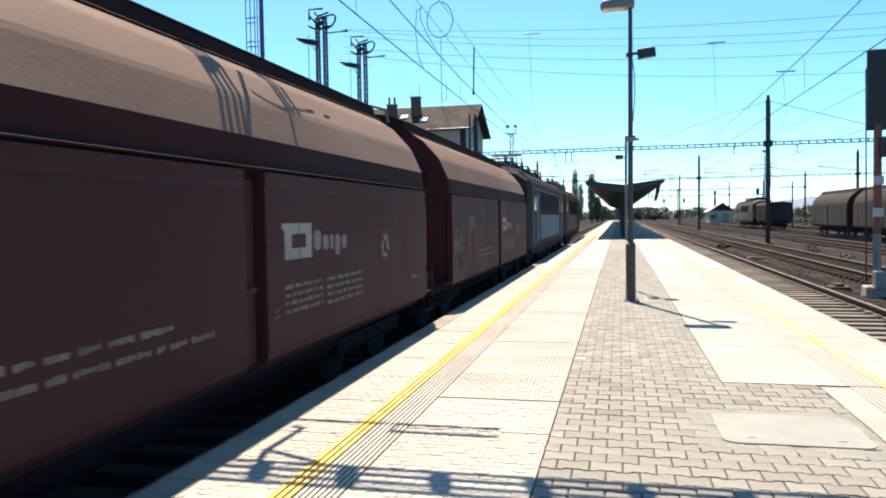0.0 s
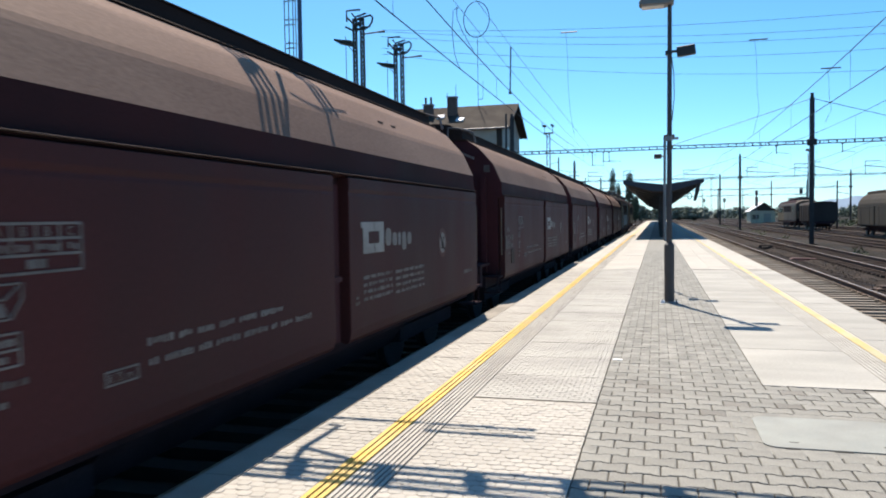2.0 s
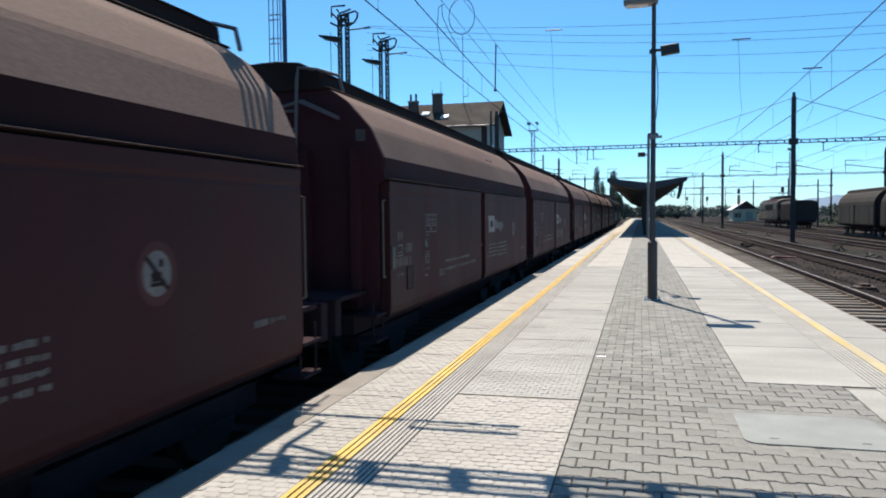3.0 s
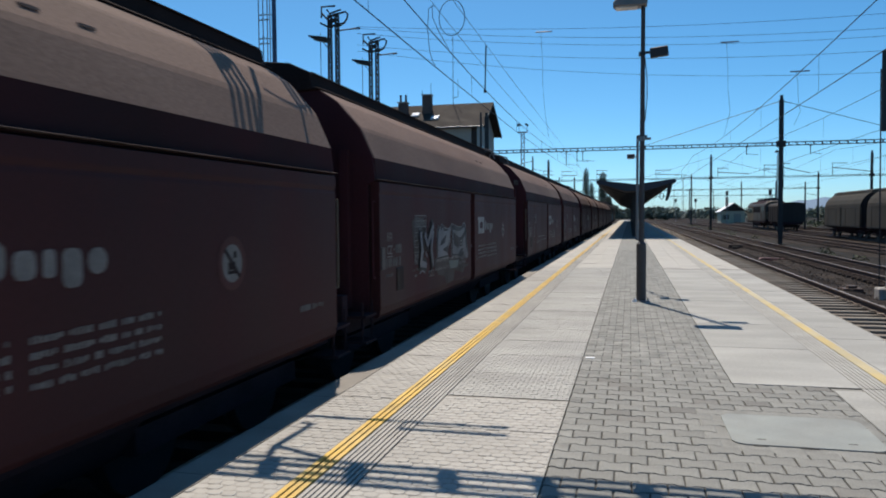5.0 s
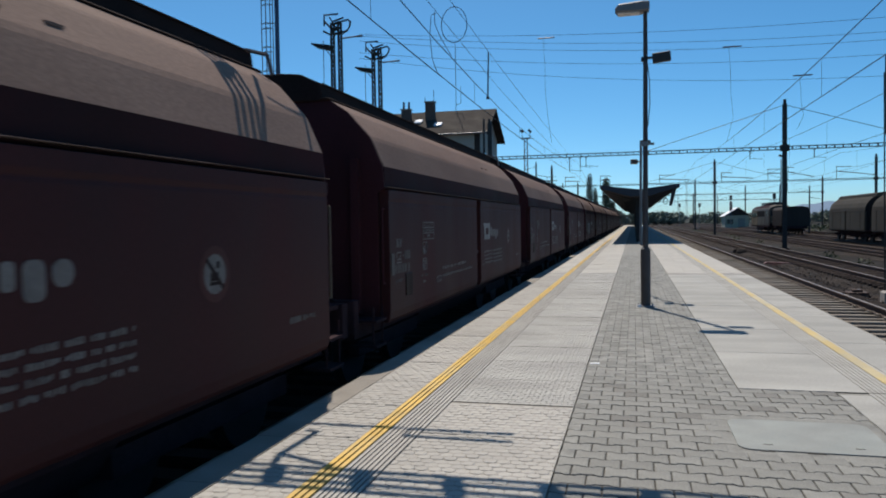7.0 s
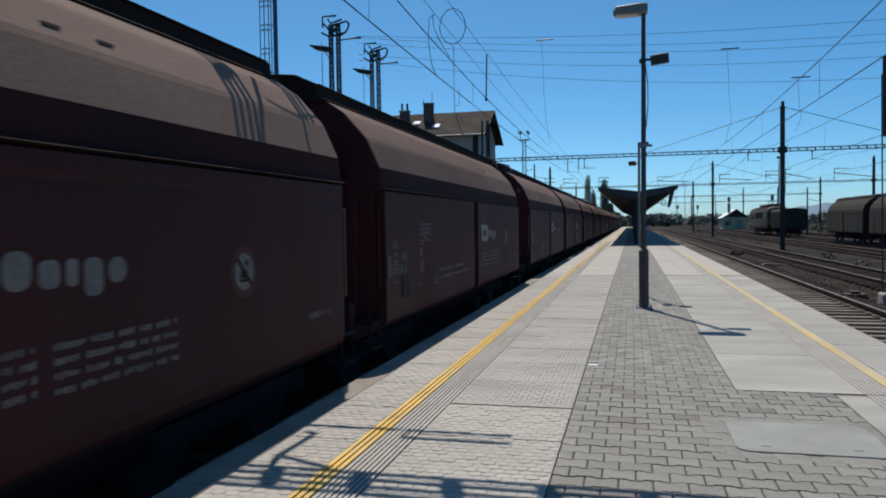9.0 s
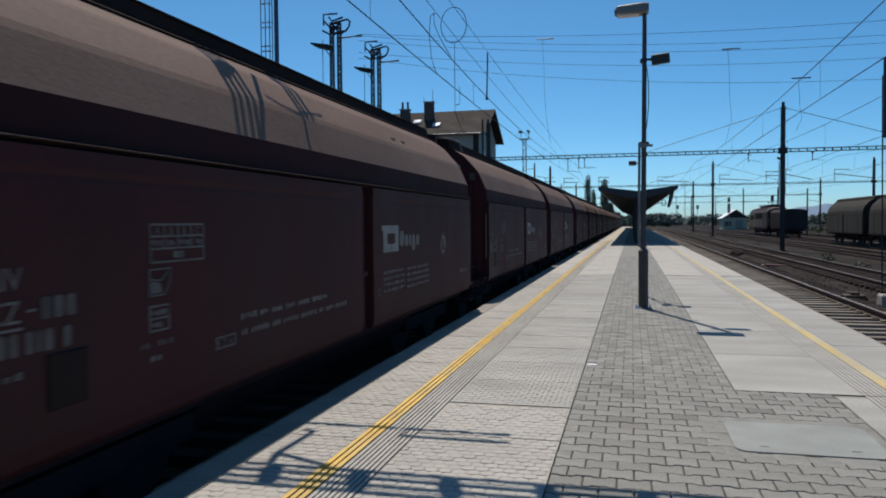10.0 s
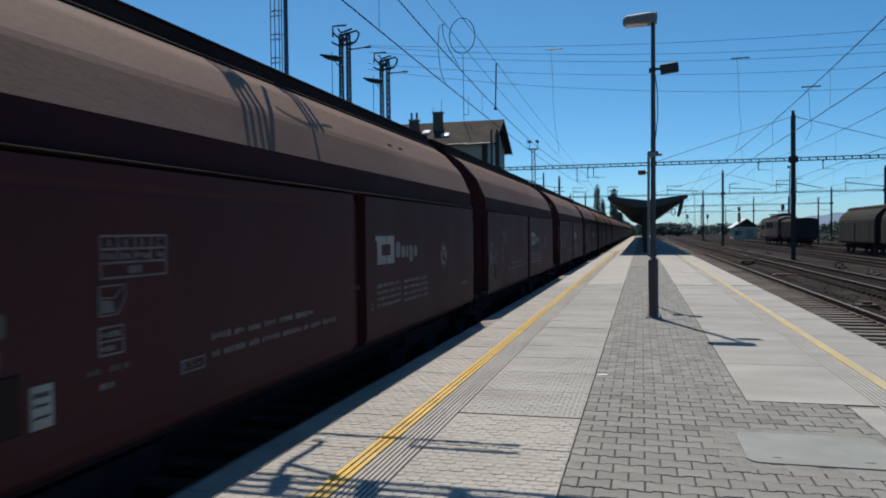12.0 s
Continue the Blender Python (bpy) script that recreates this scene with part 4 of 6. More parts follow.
    for x, top, r in ((-19.05, 21.3, 0.035), (-21.6, 16.4, 0.03), (-22.6, 15.6, 0.03)):
        a = part("antenna", S().rod((x, ym - 0.1, ridge - 0.3), (x, ym - 0.1, top), r, 6), steel_dark, t, "thin roof antenna")
        if x == -19.05:
            part("dipole", S().rod((x, ym - 0.1, 14.6), (x + 0.55, ym - 0.1, 14.7), 0.03, 5).rod((x + 0.55, ym - 0.1, 14.7), (x + 0.55, ym - 0.1, 16.6), 0.025, 5), steel_dark, a)


station()


def hanging_cable():
    t = thing("feeder_cable", "loose feeder cable with hanging loops and an insulator rod", "overhead cable")
    for x, zs in ((-9.2, ((-30, 14.6), (0, 13.2), (32.4, 11.9), (40.9, 11.48), (53.9, 11.0), (69.7, 10.6), (115, 9.8))), (-8.5, ((-30, 14.2), (0, 13.3), (33.9, 12.28), (45.1, 11.9), (57.4, 11.52), (76.5, 11.08), (115, 10.2)))):
        part("cable", S().line([(x, y, z) for y, z in zs], 0.013, 4), wire_black, t)
    part("insulator_rod", S().rod((-8.49, 45.0, 9.1), (-8.42, 45.0, 11.75), 0.042, 8).rod((-8.49, 45.0, 8.95), (-8.49, 45.0, 9.1), 0.09, 8), wire_black, t, "long dark insulator rod")
    y = 36.0
    ring = [(-8.41 + 0.64 * math.cos(k * math.pi / 12), y, 11.16 + 0.86 * math.sin(k * math.pi / 12)) for k in range(25)]
    part("cable_loop", S().line(ring, 0.02, 5), wire_black, t)
    part("cable_loop", S().line([(-9.3, y, 11.8), (-9.57, y, 11.7), (-9.64, y, 10.72), (-9.54, y, 9.61), (-9.4, y, 9.15), (-9.26, y, 8.87)], 0.017, 5), wire_black, t)
    part("cable_loop", S().line([(-9.4, y, 11.84), (-9.38, y, 11.26), (-9.12, y, 10.63), (-8.8, y, 10.05), (-8.57, y, 9.65)], 0.017, 5), wire_black, t)


hanging_cable()


# ---- platform canopy ----
def canopy():
    t = thing("platform_canopy", "long dark butterfly canopy over the platform on a row of columns", "platform canopy")
    y0, y1 = 50.6, 185.0
    prof = [(-2.22, 3.78), (-2.22, 3.60), (-0.4, 3.05), (0.84, 3.05), (2.66, 3.60), (2.66, 3.78), (0.3, 3.47), (0.1, 3.47)]
    part("roof", S().prism([(x + 0.15 - 0.0, z) for x, z in prof], y0, y1), canopy_dark, t)
    part("fascia", S().prism([(-2.08, 3.82), (-2.08, 3.60), (-0.3, 3.07), (1.0, 3.07), (2.82, 3.60), (2.82, 3.82), (0.36, 3.50)], y0 - 0.06, y0), canopy_edge, t)
    for s in (-1, 1):
        x = 0.37 + s * 2.45
        part("gutter", S().box(x - 0.06, x + 0.06, y0, y1, 3.60, 3.80), canopy_edge, t)
    y = y0 + 3.5
    while y < y1:
        c = S().box(0.16, 0.44, y - 0.13, y + 0.13, 0, 3.15)
        col = part("column", c, steel_dark, t, bevel=0.02)
        for s in (-1, 1):
            part("bracket", S().prism([(0.3 + s * 0.13, 2.75), (0.34 + s * 2.2, 3.5), (0.34 + s * 2.2, 3.62), (0.3 + s * 0.15, 3.1)], y - 0.06, y + 0.06), steel_dark, col)
        y += 7.4
    part("end_horn", S().rod((2.55, y0 + 0.2, 3.62), (2.44, y0 + 0.2, 2.95), 0.15, 10, 0.12).rod((2.44, y0 + 0.2, 2.95), (2.3, y0 + 0.2, 2.42), 0.12, 10, 0.09), steel_dark, t, "dark hanging end bracket")
    part("end_ring", S().line([(2.0 + 0.13 * math.cos(k * math.pi / 8), y0 + 0.2, 2.72 + 0.2 * math.sin(k * math.pi / 8)) for k in range(17)], 0.025, 5), steel_dark, t)


canopy()


# ---- signal ----
def signal():
    x, y = 6.92, 22.9
    t = thing("light_signal", "railway signal with a black head on a red and white post", "railway signal", m=pose(x, y, 0))
    part("footing", S().box(-0.32, 0.3, -0.25, 0.25, -0.9, -0.52), concrete, t, bevel=0.04)
    part("cabinet", S().box(-0.14, 0.12, -0.42, -0.1, -0.6, -0.1), steel_grey, t, bevel=0.02)
    for i, (a, b, m) in enumerate(((-0.55, 0.9, steel_grey), (0.9, 2.3, red_post), (2.3, 2.45, white_post), (2.45, 3.9, red_post))):
        part("post_section", S().rod((0, 0, a), (0, 0, b), 0.1, 14), m, t)
    for z in (1.5, 2.38):
        part("number_plate", S().box(-0.13, 0.13, -0.13, -0.11, z - 0.12, z + 0.12), white_post, t)
    part("back_board", S().box(-0.28, 0.42, -0.05, 0.05, 3.75, 5.95), black_paint, t, "black signal head", 0.03)
    for k in range(5):
        z = 4.0 + k * 0.4
        h = part("lamp_hood", S().rod((0.07, 0.05, z), (0.07, 0.28, z), 0.13, 14, 0.12, caps=False), black_paint, t)
        part("lens", S().disc((0.07, 0.06, z), 0.1, (0, 1, 0), 0.02, 14), window_glass, h)
    part("indicator_box", S().box(0.02, 0.42, -0.3, -0.05, 3.0, 3.55), black_paint, t, bevel=0.02)
    part("ladder", S().rod((-0.2, 0.2, -0.5), (-0.2, 0.35, 5.5), 0.02, 5).rod((0.2, 0.35, -0.5), (0.2, 0.35, 5.5), 0.02, 5), steel_dark, t)


signal()
# stacked boxes and a rod stand in for a heap of rubble
solid("switch_box", S().box(6.2, 6.75, 24.6, 25.1, -0.87, -0.72).box(6.35, 6.6, 24.7, 25.0, -0.72, -0.64).rod((5.7, 24.85, -0.76), (6.2, 24.85, -0.76), 0.03, 6), rail_rust, "low rusty heap between the tracks", "point machine", bevel=0.03)
solid("red_marker", S().prism([(-0.75, -0.86), (0.75, -0.86), (0.55, -0.74), (-0.5, -0.7)], 0, 0.5).box(-0.7, 0.6, -0.3, 0.0, -0.86, -0.8), red_sheet, "flat rusty red metal sheet lying between tracks", "scrap metal").location = (7.0, 40.7, 0)
solid("dark_sleeper_stub", S().box(6.5, 7.3, 54, 54.4, -0.86, -0.55).box(6.7, 7.1, 53.6, 54, -0.86, -0.66), wood_dark, "dark short stack of timbers between tracks", "timber", bevel=0.03)


# ---- rolling stock ----
BODY = 5.58           # half length of a wagon's body
HULL = [(1.36, 0.95), (1.38, 1.05), (1.38, 2.48), (1.475, 2.53), (1.45, 2.80), (1.29, 3.16), (1.0, 3.485), (0.755, 3.65)]
LOWER = [(1.36, 0.95), (1.38, 1.05), (1.38, 2.51), (1.465, 2.53), (1.452, 2.80)]
SLOPE = [(1.45, 2.801), (1.305, 3.127), (1.27, 3.184), (1.02, 3.464), (0.98, 3.50), (0.755, 3.65)]
ROOF = [(0.72, 3.635), (0.79, 3.645), (0.78, 3.665), (0.685, 3.68), (0.665, 3.845), (0.64, 3.862), (0.395, 3.975), (0.12, 4.0)]


def both(outline_half):
    return outline_half + [(-x, z) for x, z in reversed(outline_half)]


def bogie(parent, y, material, wheel_r=0.46, base=0.9):
    b = part("bogie", S().prism([(-1.05, 0.62), (-1.05, 0.42), (-0.92, 0.42), (-0.90, 0.50), (0.90, 0.50), (0.92, 0.42), (1.05, 0.42), (1.05, 0.62)], y - 1.3, y + 1.3), material, parent)
    for dy in (-base, base):
        w = S().rod((-0.9, y + dy, wheel_r), (0.9, y + dy, wheel_r), 0.08, 8)
        for s in (-1, 1):
            w.disc((s * 0.755, y + dy, wheel_r), wheel_r, (1, 0, 0), 0.13, 24)
            w.disc((s * 0.70, y + dy, wheel_r), wheel_r + 0.028, (1, 0, 0), 0.03, 24)
        part("wheelset", w, steel_dark, b)
    return b


def bars(g, x, y0, z, width, n, height, seed, gap=0.3, depth=0.004):
    """A row of plain strokes as long as words."""
    rng = random.Random(seed)
    y, left = y0, rng.randint(2, 6)
    pitch = width / n
    for i in range(n):
        if left:
            g.box(x, x + depth, y, y + pitch * rng.uniform(0.45, 0.8), z + rng.choice((0, 0, height * 0.2)), z + height * rng.uniform(0.75, 1.0))
            left -= 1
        else:
            left = rng.randint(2, 7)
        y += pitch
    return g


def wagon(ladder, paints, marked=True, label="brown covered hopper freight wagon with white lettering", group="wagons of the passing train", name="hopper_wagon"):
    """A covered hopper wagon; y runs ahead along the track, the axis is x = 0 and the rail top z = 0. ladder: the end that carries it."""
    side, upper, end, roof, belt = paints
    t = thing(name, label, "freight wagon", group)
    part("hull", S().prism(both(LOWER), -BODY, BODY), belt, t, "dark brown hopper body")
    part("upper_hull", S().prism(both(SLOPE), -BODY, BODY), upper, t, "brown sloped upper sides, lightened for sunlight and dust")
    for e in (-1, 1):
        y = e * BODY
        part("end_wall", S().prism([(x * 0.992, z) for x, z in both(HULL + [(0.67, 3.66), (0.655, 3.84), (0.39, 3.965)])], y, y + e * 0.035), end, t, "dark brown end wall")
        for x in (-1.1, -0.45, 0.45, 1.1):
            part("end_rib", S().box(x - 0.05, x + 0.05, min(y + e * 0.03, y + e * 0.13), max(y + e * 0.03, y + e * 0.13), 1.0, 2.9), end, t)
    part("roof_cover", S().prism(both(ROOF), -BODY - 0.08, BODY + 0.08), roof, t, "dark brown roof cover", 0.01)
    for s in (-1, 1):
        part("roof_ledge", S().prism([(s * 0.645, 3.858), (s * 0.69, 3.846), (s * 0.692, 3.852), (s * 0.65, 3.872)], -BODY + 0.02, BODY - 0.02), lit_lip, t, "roof cover edge strip, lightened as if sunlit")
        part("side_rail", S().prism([(s * 1.42, 2.541), (s * 1.508, 2.543), (s * 1.511, 2.547), (s * 1.503, 2.551), (s * 1.44, 2.554)], -BODY - 0.03, BODY + 0.03), lit_lip, t, "projecting rail above the side flaps")
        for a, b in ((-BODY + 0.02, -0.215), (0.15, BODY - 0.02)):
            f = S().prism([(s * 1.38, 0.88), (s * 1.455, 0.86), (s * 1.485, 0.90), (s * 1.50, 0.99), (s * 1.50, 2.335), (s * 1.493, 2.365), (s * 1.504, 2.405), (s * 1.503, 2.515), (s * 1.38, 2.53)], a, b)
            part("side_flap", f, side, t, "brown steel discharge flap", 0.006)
        part("recess_panel", S().box(min(s * 1.375, s * 1.384), max(s * 1.375, s * 1.384), -0.3, 0.3, 1.0, 2.44), end, t)
        part("centre_post", S().box(min(s * 1.36, s * 1.42), max(s * 1.36, s * 1.42), -0.07, 0.07, 0.9, 2.44), end, t)
        part("latch_rod", S().rod((s * 1.43, -0.13, 1.0), (s * 1.43, -0.13, 2.3), 0.02, 6).box(min(s * 1.42, s * 1.48), max(s * 1.42, s * 1.48), -0.2, 0.0, 1.5, 1.55), end, t)
        for yy in (1.88, 2.34):
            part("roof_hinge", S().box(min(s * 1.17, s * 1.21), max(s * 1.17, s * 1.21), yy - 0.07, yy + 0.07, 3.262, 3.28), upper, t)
    part("underframe", S().box(-1.2, 1.2, -BODY - 0.45, BODY + 0.45, 0.72, 0.94).box(-0.5, 0.5, -2.6, 2.6, 0.3, 0.75), under_black, t)
    part("hopper_chute", S().prism([(-1.3, 0.95), (1.3, 0.95), (0.9, 0.4), (-0.9, 0.4)], -2.9, 2.9), under_black, t)
    for y in (-4.2, 4.2):
        bogie(t, y, under_black)
    for e in (-1, 1):
        over = 1.02 if e == ladder else 0.5
        part("headstock", S().box(-1.25, 1.25, e * (BODY + over) - 0.08, e * (BODY + over) + 0.08, 0.8, 1.2), under_black, t, bevel=0.01)
        part("coupling", S().rod((0, e * (BODY + over), 0.98), (0, e * (BODY + over + 0.38), 0.95), 0.05, 6), under_black, t)
        for s in (-1, 1):
            b = S().rod((s * 0.875, e * (BODY + over), 1.02), (s * 0.875, e * (BODY + over + 0.25), 1.02), 0.1, 12)
            b.disc((s * 0.875, e * (BODY + over + 0.28), 1.02), 0.23, (0, 1, 0), 0.05, 18)
            part("buffer", b, under_black, t)
            yy = e * (BODY + 0.12)
            part("handrail", S().line([(s * 1.44, e * (BODY + 0.0), 2.28), (s * 1.46, yy, 2.28), (s * 1.46, yy, 1.36), (s * 1.44, e * (BODY + 0.0), 1.36)], 0.015 if e > 0 else 0.012, 6), rail_yellow if e > 0 or e == ladder else end, t, "thin cream handrail" if e > 0 or e == ladder else "thin painted handrail")
            st = S()
            for z, d in ((0.62, 0.0), (0.92, 0.0)):
                st.box(min(s * 1.15, s * 1.47), max(s * 1.15, s * 1.47), min(e * (BODY + 0.05), e * (BODY + 0.42)), max(e * (BODY + 0.05), e * (BODY + 0.42)), z, z + 0.03)
            for d in (0.07, 0.40):
                st.rod((s * 1.42, e * (BODY + d), 0.62), (s * 1.42, e * (BODY + d), 1.1), 0.014, 5)
            part("step", st, under_black, t)
        if e == ladder:
            yy = e * (BODY + 0.16)
            lad = S().line([(0.34, yy, 2.25), (0.40, yy, 3.76), (0.41, yy - e * 0.02, 3.90), (0.62, yy - e * 0.10, 3.88), (0.88, yy - e * 0.16, 3.80), (0.93, yy - e * 0.17, 3.60)], 0.022, 6)
            ladder_part = part("ladder", lad, ladder_grey, t, "pale grey steel ladder")
            part("upright", S().rod((-0.08, yy, 1.54), (-0.05, yy, 3.38), 0.024, 6), ladder_grey, ladder_part)
            for z in (2.30, 2.54, 2.85, 3.16, 3.38):
                part("rung", S().rod((-0.07, yy, z), (0.39, yy, z), 0.017, 5), ladder_grey, ladder_part)
            part("ladder_bracket", S().prism([(0.43, 3.47), (0.92, 3.25), (0.92, 3.30), (0.45, 3.52)], min(yy, yy - e * 0.06), max(yy, yy - e * 0.06)).rod((0.05, yy, 3.40), (0.44, yy, 3.49), 0.018, 5), ladder_grey, t)
            part("walkway_beam", S().box(-1.15, -0.04, min(yy - e * 0.05, yy + e * 0.01), max(yy - e * 0.05, yy + e * 0.01), 3.08, 3.35), ladder_grey, t, "light grey walkway beam", 0.01)
            part("end_label_plate", S().box(1.10, 1.22, min(e * (BODY + 0.03), e * (BODY + 0.04)), max(e * (BODY + 0.03), e * (BODY + 0.04)), 3.0, 3.14), mark_faint, t)
            part("platform_floor", S().box(-1.2, 1.2, min(e * BODY, e * (BODY + over)), max(e * BODY, e * (BODY + over)), 1.15, 1.2), under_black, t)
            gr = S()
            ye = e * (BODY + over - 0.06)
            gr.rod((0.15, ye, 1.2), (0.17, ye, 2.33), 0.024, 6).rod((0.02, ye, 2.30), (0.30, ye, 2.33), 0.02, 6).rod((-0.6, ye, 1.72), (0.16, ye, 1.72), 0.014, 6)
            yi = e * (BODY + 0.62)
            gr.line([(-0.08, yi, 2.2), (0.28, yi, 2.22), (0.38, yi, 2.14), (0.34, yi, 1.2)], 0.02, 6)
            part("guard_rail", gr, rail_yellow, t)
            part("brake_wheel", S().line([(-0.3 + 0.25 * math.cos(k * math.pi / 8), ye, 2.0 + 0.25 * math.sin(k * math.pi / 8)) for k in range(17)], 0.018, 5), end, t)
    if not marked:
        for k in range(4):
            y = -BODY + 1.2 + k * (2 * BODY - 2.4) / 3
            part("side_rib", S().box(-1.52, -1.49, y - 0.04, y + 0.04, 0.95, 2.44), side, t)
    if marked:
        markings(t)
    return t


def rounded(y0, y1, z0, z1, r):
    """A rectangle with round corners."""
    out = []
    for cy, cz, a0 in ((y1 - r, z1 - r, 0), (y0 + r, z1 - r, 90), (y0 + r, z0 + r, 180), (y1 - r, z0 + r, 270)):
        out += [(cy + r * math.cos(radians(a0 + k * 30)), cz + r * math.sin(radians(a0 + k * 30))) for k in range(4)]
    return out


def lettering(name, words, y, z, size, x, material, parent):
    """Words in plain letters on the side that faces +x."""
    cu = bpy.data.curves.new("letters", "FONT")
    cu.body, cu.size, cu.extrude = words, size, 0.001
    tmp = bpy.data.objects.new("letters", cu)
    scene.collection.objects.link(tmp)
    me = bpy.data.meshes.new_from_object(tmp.evaluated_get(bpy.context.evaluated_depsgraph_get()))
    bpy.data.objects.remove(tmp)
    me.transform(Matrix(((0, 0, 1, x + 0.003), (1, 0, 0, y), (0, 1, 0, z), (0, 0, 0, 1))))
    me.materials.clear()
    me.materials.append(material)
    ob = new(name, me)
    ob.parent = parent
    return ob


def markings(t):
    """Lettering on the side that faces the platform; the emblem begins half a metre ahead of the middle."""
    x, o = 1.501, 0.5
    g = S()
    zt, zb = 2.072, 1.742
    for half in (((0.0, 0.15, zb, zt), (0.149, 0.31, zt - 0.10, zt), (0.149, 0.31, zb, zb + 0.10), (-0.05, 0.001, zt - 0.06, zt)), ((0.33, 0.471, zt - 0.10, zt), (0.33, 0.471, zb, zb + 0.10), (0.47, 0.61, zb, zt))):
        g = S()
        for a, b, c, d in half:
            g.box(x, x + 0.004, o + a, o + b, c, d)
        part("emblem_half", g, mark_white, t, "white angular emblem shape")
    y = o + 0.665
    for w, z0, z1, r in ((0.185, 1.80, 2.0, 0.07), (0.15, 1.795, 1.945, 0.05), (0.09, 1.795, 1.945, 0.03), (0.15, 1.73, 1.945, 0.05), (0.16, 1.79, 1.94, 0.07)):
        part("plain_bar", S().prism(rounded(y, y + w, z0, z1, r), x, x + 0.004, "x"), mark_mid, t)
        y += w + 0.045
    for k in range(4):
        tagged(part("text_line", bars(S(), x, o + 0.0, 1.475 - k * 0.075, 0.87, 24, 0.042, k), mark_mid, t), kind="stuff")
        tagged(part("text_line", bars(S(), x, o + 0.99, 1.47 - k * 0.08, 1.1, 28, 0.042, k + 10), mark_mid, t), kind="stuff")
    tagged(part("text_line", bars(S().box(x, x + 0.004, o - 0.21, o - 0.15, 1.29, 1.32), x, o - 0.22, 1.23, 0.12, 2, 0.04, 3), mark_faint, t), kind="stuff")
    c = (x, o + 2.98, 1.755)
    ring = S()
    for k in range(24):
        a, b = 2 * math.pi * k / 24, 2 * math.pi * (k + 1) / 24
        ring.add([(x + 0.003, c[1] + r * math.cos(q), c[2] + r * math.sin(q)) for r, q in ((0.145, a), (0.205, a), (0.205, b), (0.145, b))], [(0, 1, 2, 3)])
    sign = part("warning_sign", S().disc((x, c[1], c[2]), 0.2, (1, 0, 0), 0.004, 24), mark_mid, t, "round white prohibition sign with red rim")
    part("rim", ring, mark_red, sign)
    part("pictogram", S().box(-0.002, 0.002, -0.15, 0.15, -0.016, 0.016, Matrix.Rotation(radians(-45), 3, "X"), (x + 0.003, c[1], c[2])).box(x, x + 0.0035, c[1] - 0.07, c[1] + 0.07, c[2] - 0.08, c[2] - 0.055).box(x, x + 0.0035, c[1] - 0.06, c[1] + 0.045, c[2] - 0.05, c[2] + 0.01).box(x, x + 0.0035, c[1] + 0.02, c[1] + 0.06, c[2] + 0.04, c[2] + 0.09), mark_dark, sign)
    tagged(part("end_label", bars(S().box(x, x + 0.004, o + 4.17, o + 4.40, 1.23, 1.285), x, o + 4.44, 1.23, 0.3, 4, 0.055, 7), mark_faint, t), kind="stuff")
    lettering("letter", "RIV", o - 5.80, 1.79, 0.16, x, mark_mid, t)
    owner = lettering("letter", "CZ", o - 5.80, 1.625, 0.16, x, mark_mid, t)
    part("underline", S().box(x, x + 0.004, o - 5.80, o - 5.57, 1.588, 1.602), mark_mid, owner)
    part("dash", S().box(x, x + 0.004, o - 5.54, o - 5.48, 1.672, 1.686), mark_mid, owner)
    for y, w, z in ((-5.45, 0.07, 1.625), (-5.36, 0.07, 1.625), (-5.27, 0.07, 1.625), (-5.92, 0.06, 1.46), (-5.84, 0.06, 1.46), (-5.74, 0.06, 1.46), (-5.66, 0.06, 1.46), (-5.56, 0.06, 1.46), (-5.48, 0.03, 1.46), (-5.43, 0.06, 1.46), (-5.30, 0.06, 1.46)):
        part("plain_bar", S().prism(rounded(o + y, o + y + w, z, z + 0.115, 0.02), x, x + 0.004, "x"), mark_faint, t)
    tagged(part("text_line", bars(S(), x, o - 5.84, 1.335, 0.28, 4, 0.05, 33), mark_faint, t), kind="stuff")
    g = S()
    y0, y1, zs = o - 4.54, o - 3.94, (1.865, 1.951, 2.03, 2.105)
    for z in zs:
        g.box(x, x + 0.004, y0, y1, z - 0.007, z + 0.007)
    for k in range(5):
        y = y0 + (y1 - y0) * k / 4
        g.box(x, x + 0.004, y - 0.006, y + 0.006, zs[1] if 0 < k < 4 else zs[0], zs[3])
    bars(g, x, y0 + 0.02, 1.968, 0.57, 14, 0.042, 20)
    g.box(x, x + 0.004, y0 + 0.24, y0 + 0.3, 1.885, 1.93).box(x, x + 0.004, y0 + 0.31, y0 + 0.36, 1.885, 1.93)
    table = part("data_table", g, mark_mid, t, "white ruled load table")
    for k, letter in enumerate("ABBC"):
        lettering("letter", letter, y0 + 0.05 + 0.15 * k, 2.043, 0.068, x, mark_mid, table)
    g, a = S(), o - 4.56
    edge = [(a, 1.822), (a + 0.22, 1.822), (a + 0.22, 1.745), (a + 0.15, 1.657), (a, 1.657)]
    for (ya, za), (yb, zb_) in zip(edge, edge[1:] + edge[:1]):
        g.rod((x + 0.002, ya, za), (x + 0.002, yb, zb_), 0.007, 4)
    g.rod((x + 0.002, a, 1.76), (x + 0.002, a + 0.12, 1.75), 0.006, 4).rod((x + 0.002, a + 0.12, 1.75), (x + 0.002, a + 0.2, 1.81), 0.006, 4)
    part("data_box", g, mark_mid, t, "outlined folded-corner symbol")
    part("symbol_fill", S().prism([(a + 0.02, 1.745), (a + 0.11, 1.735), (a + 0.14, 1.67), (a + 0.02, 1.67)], x, x + 0.002, "x"), spray_rim, t, "bluish symbol patch")
    g = S()
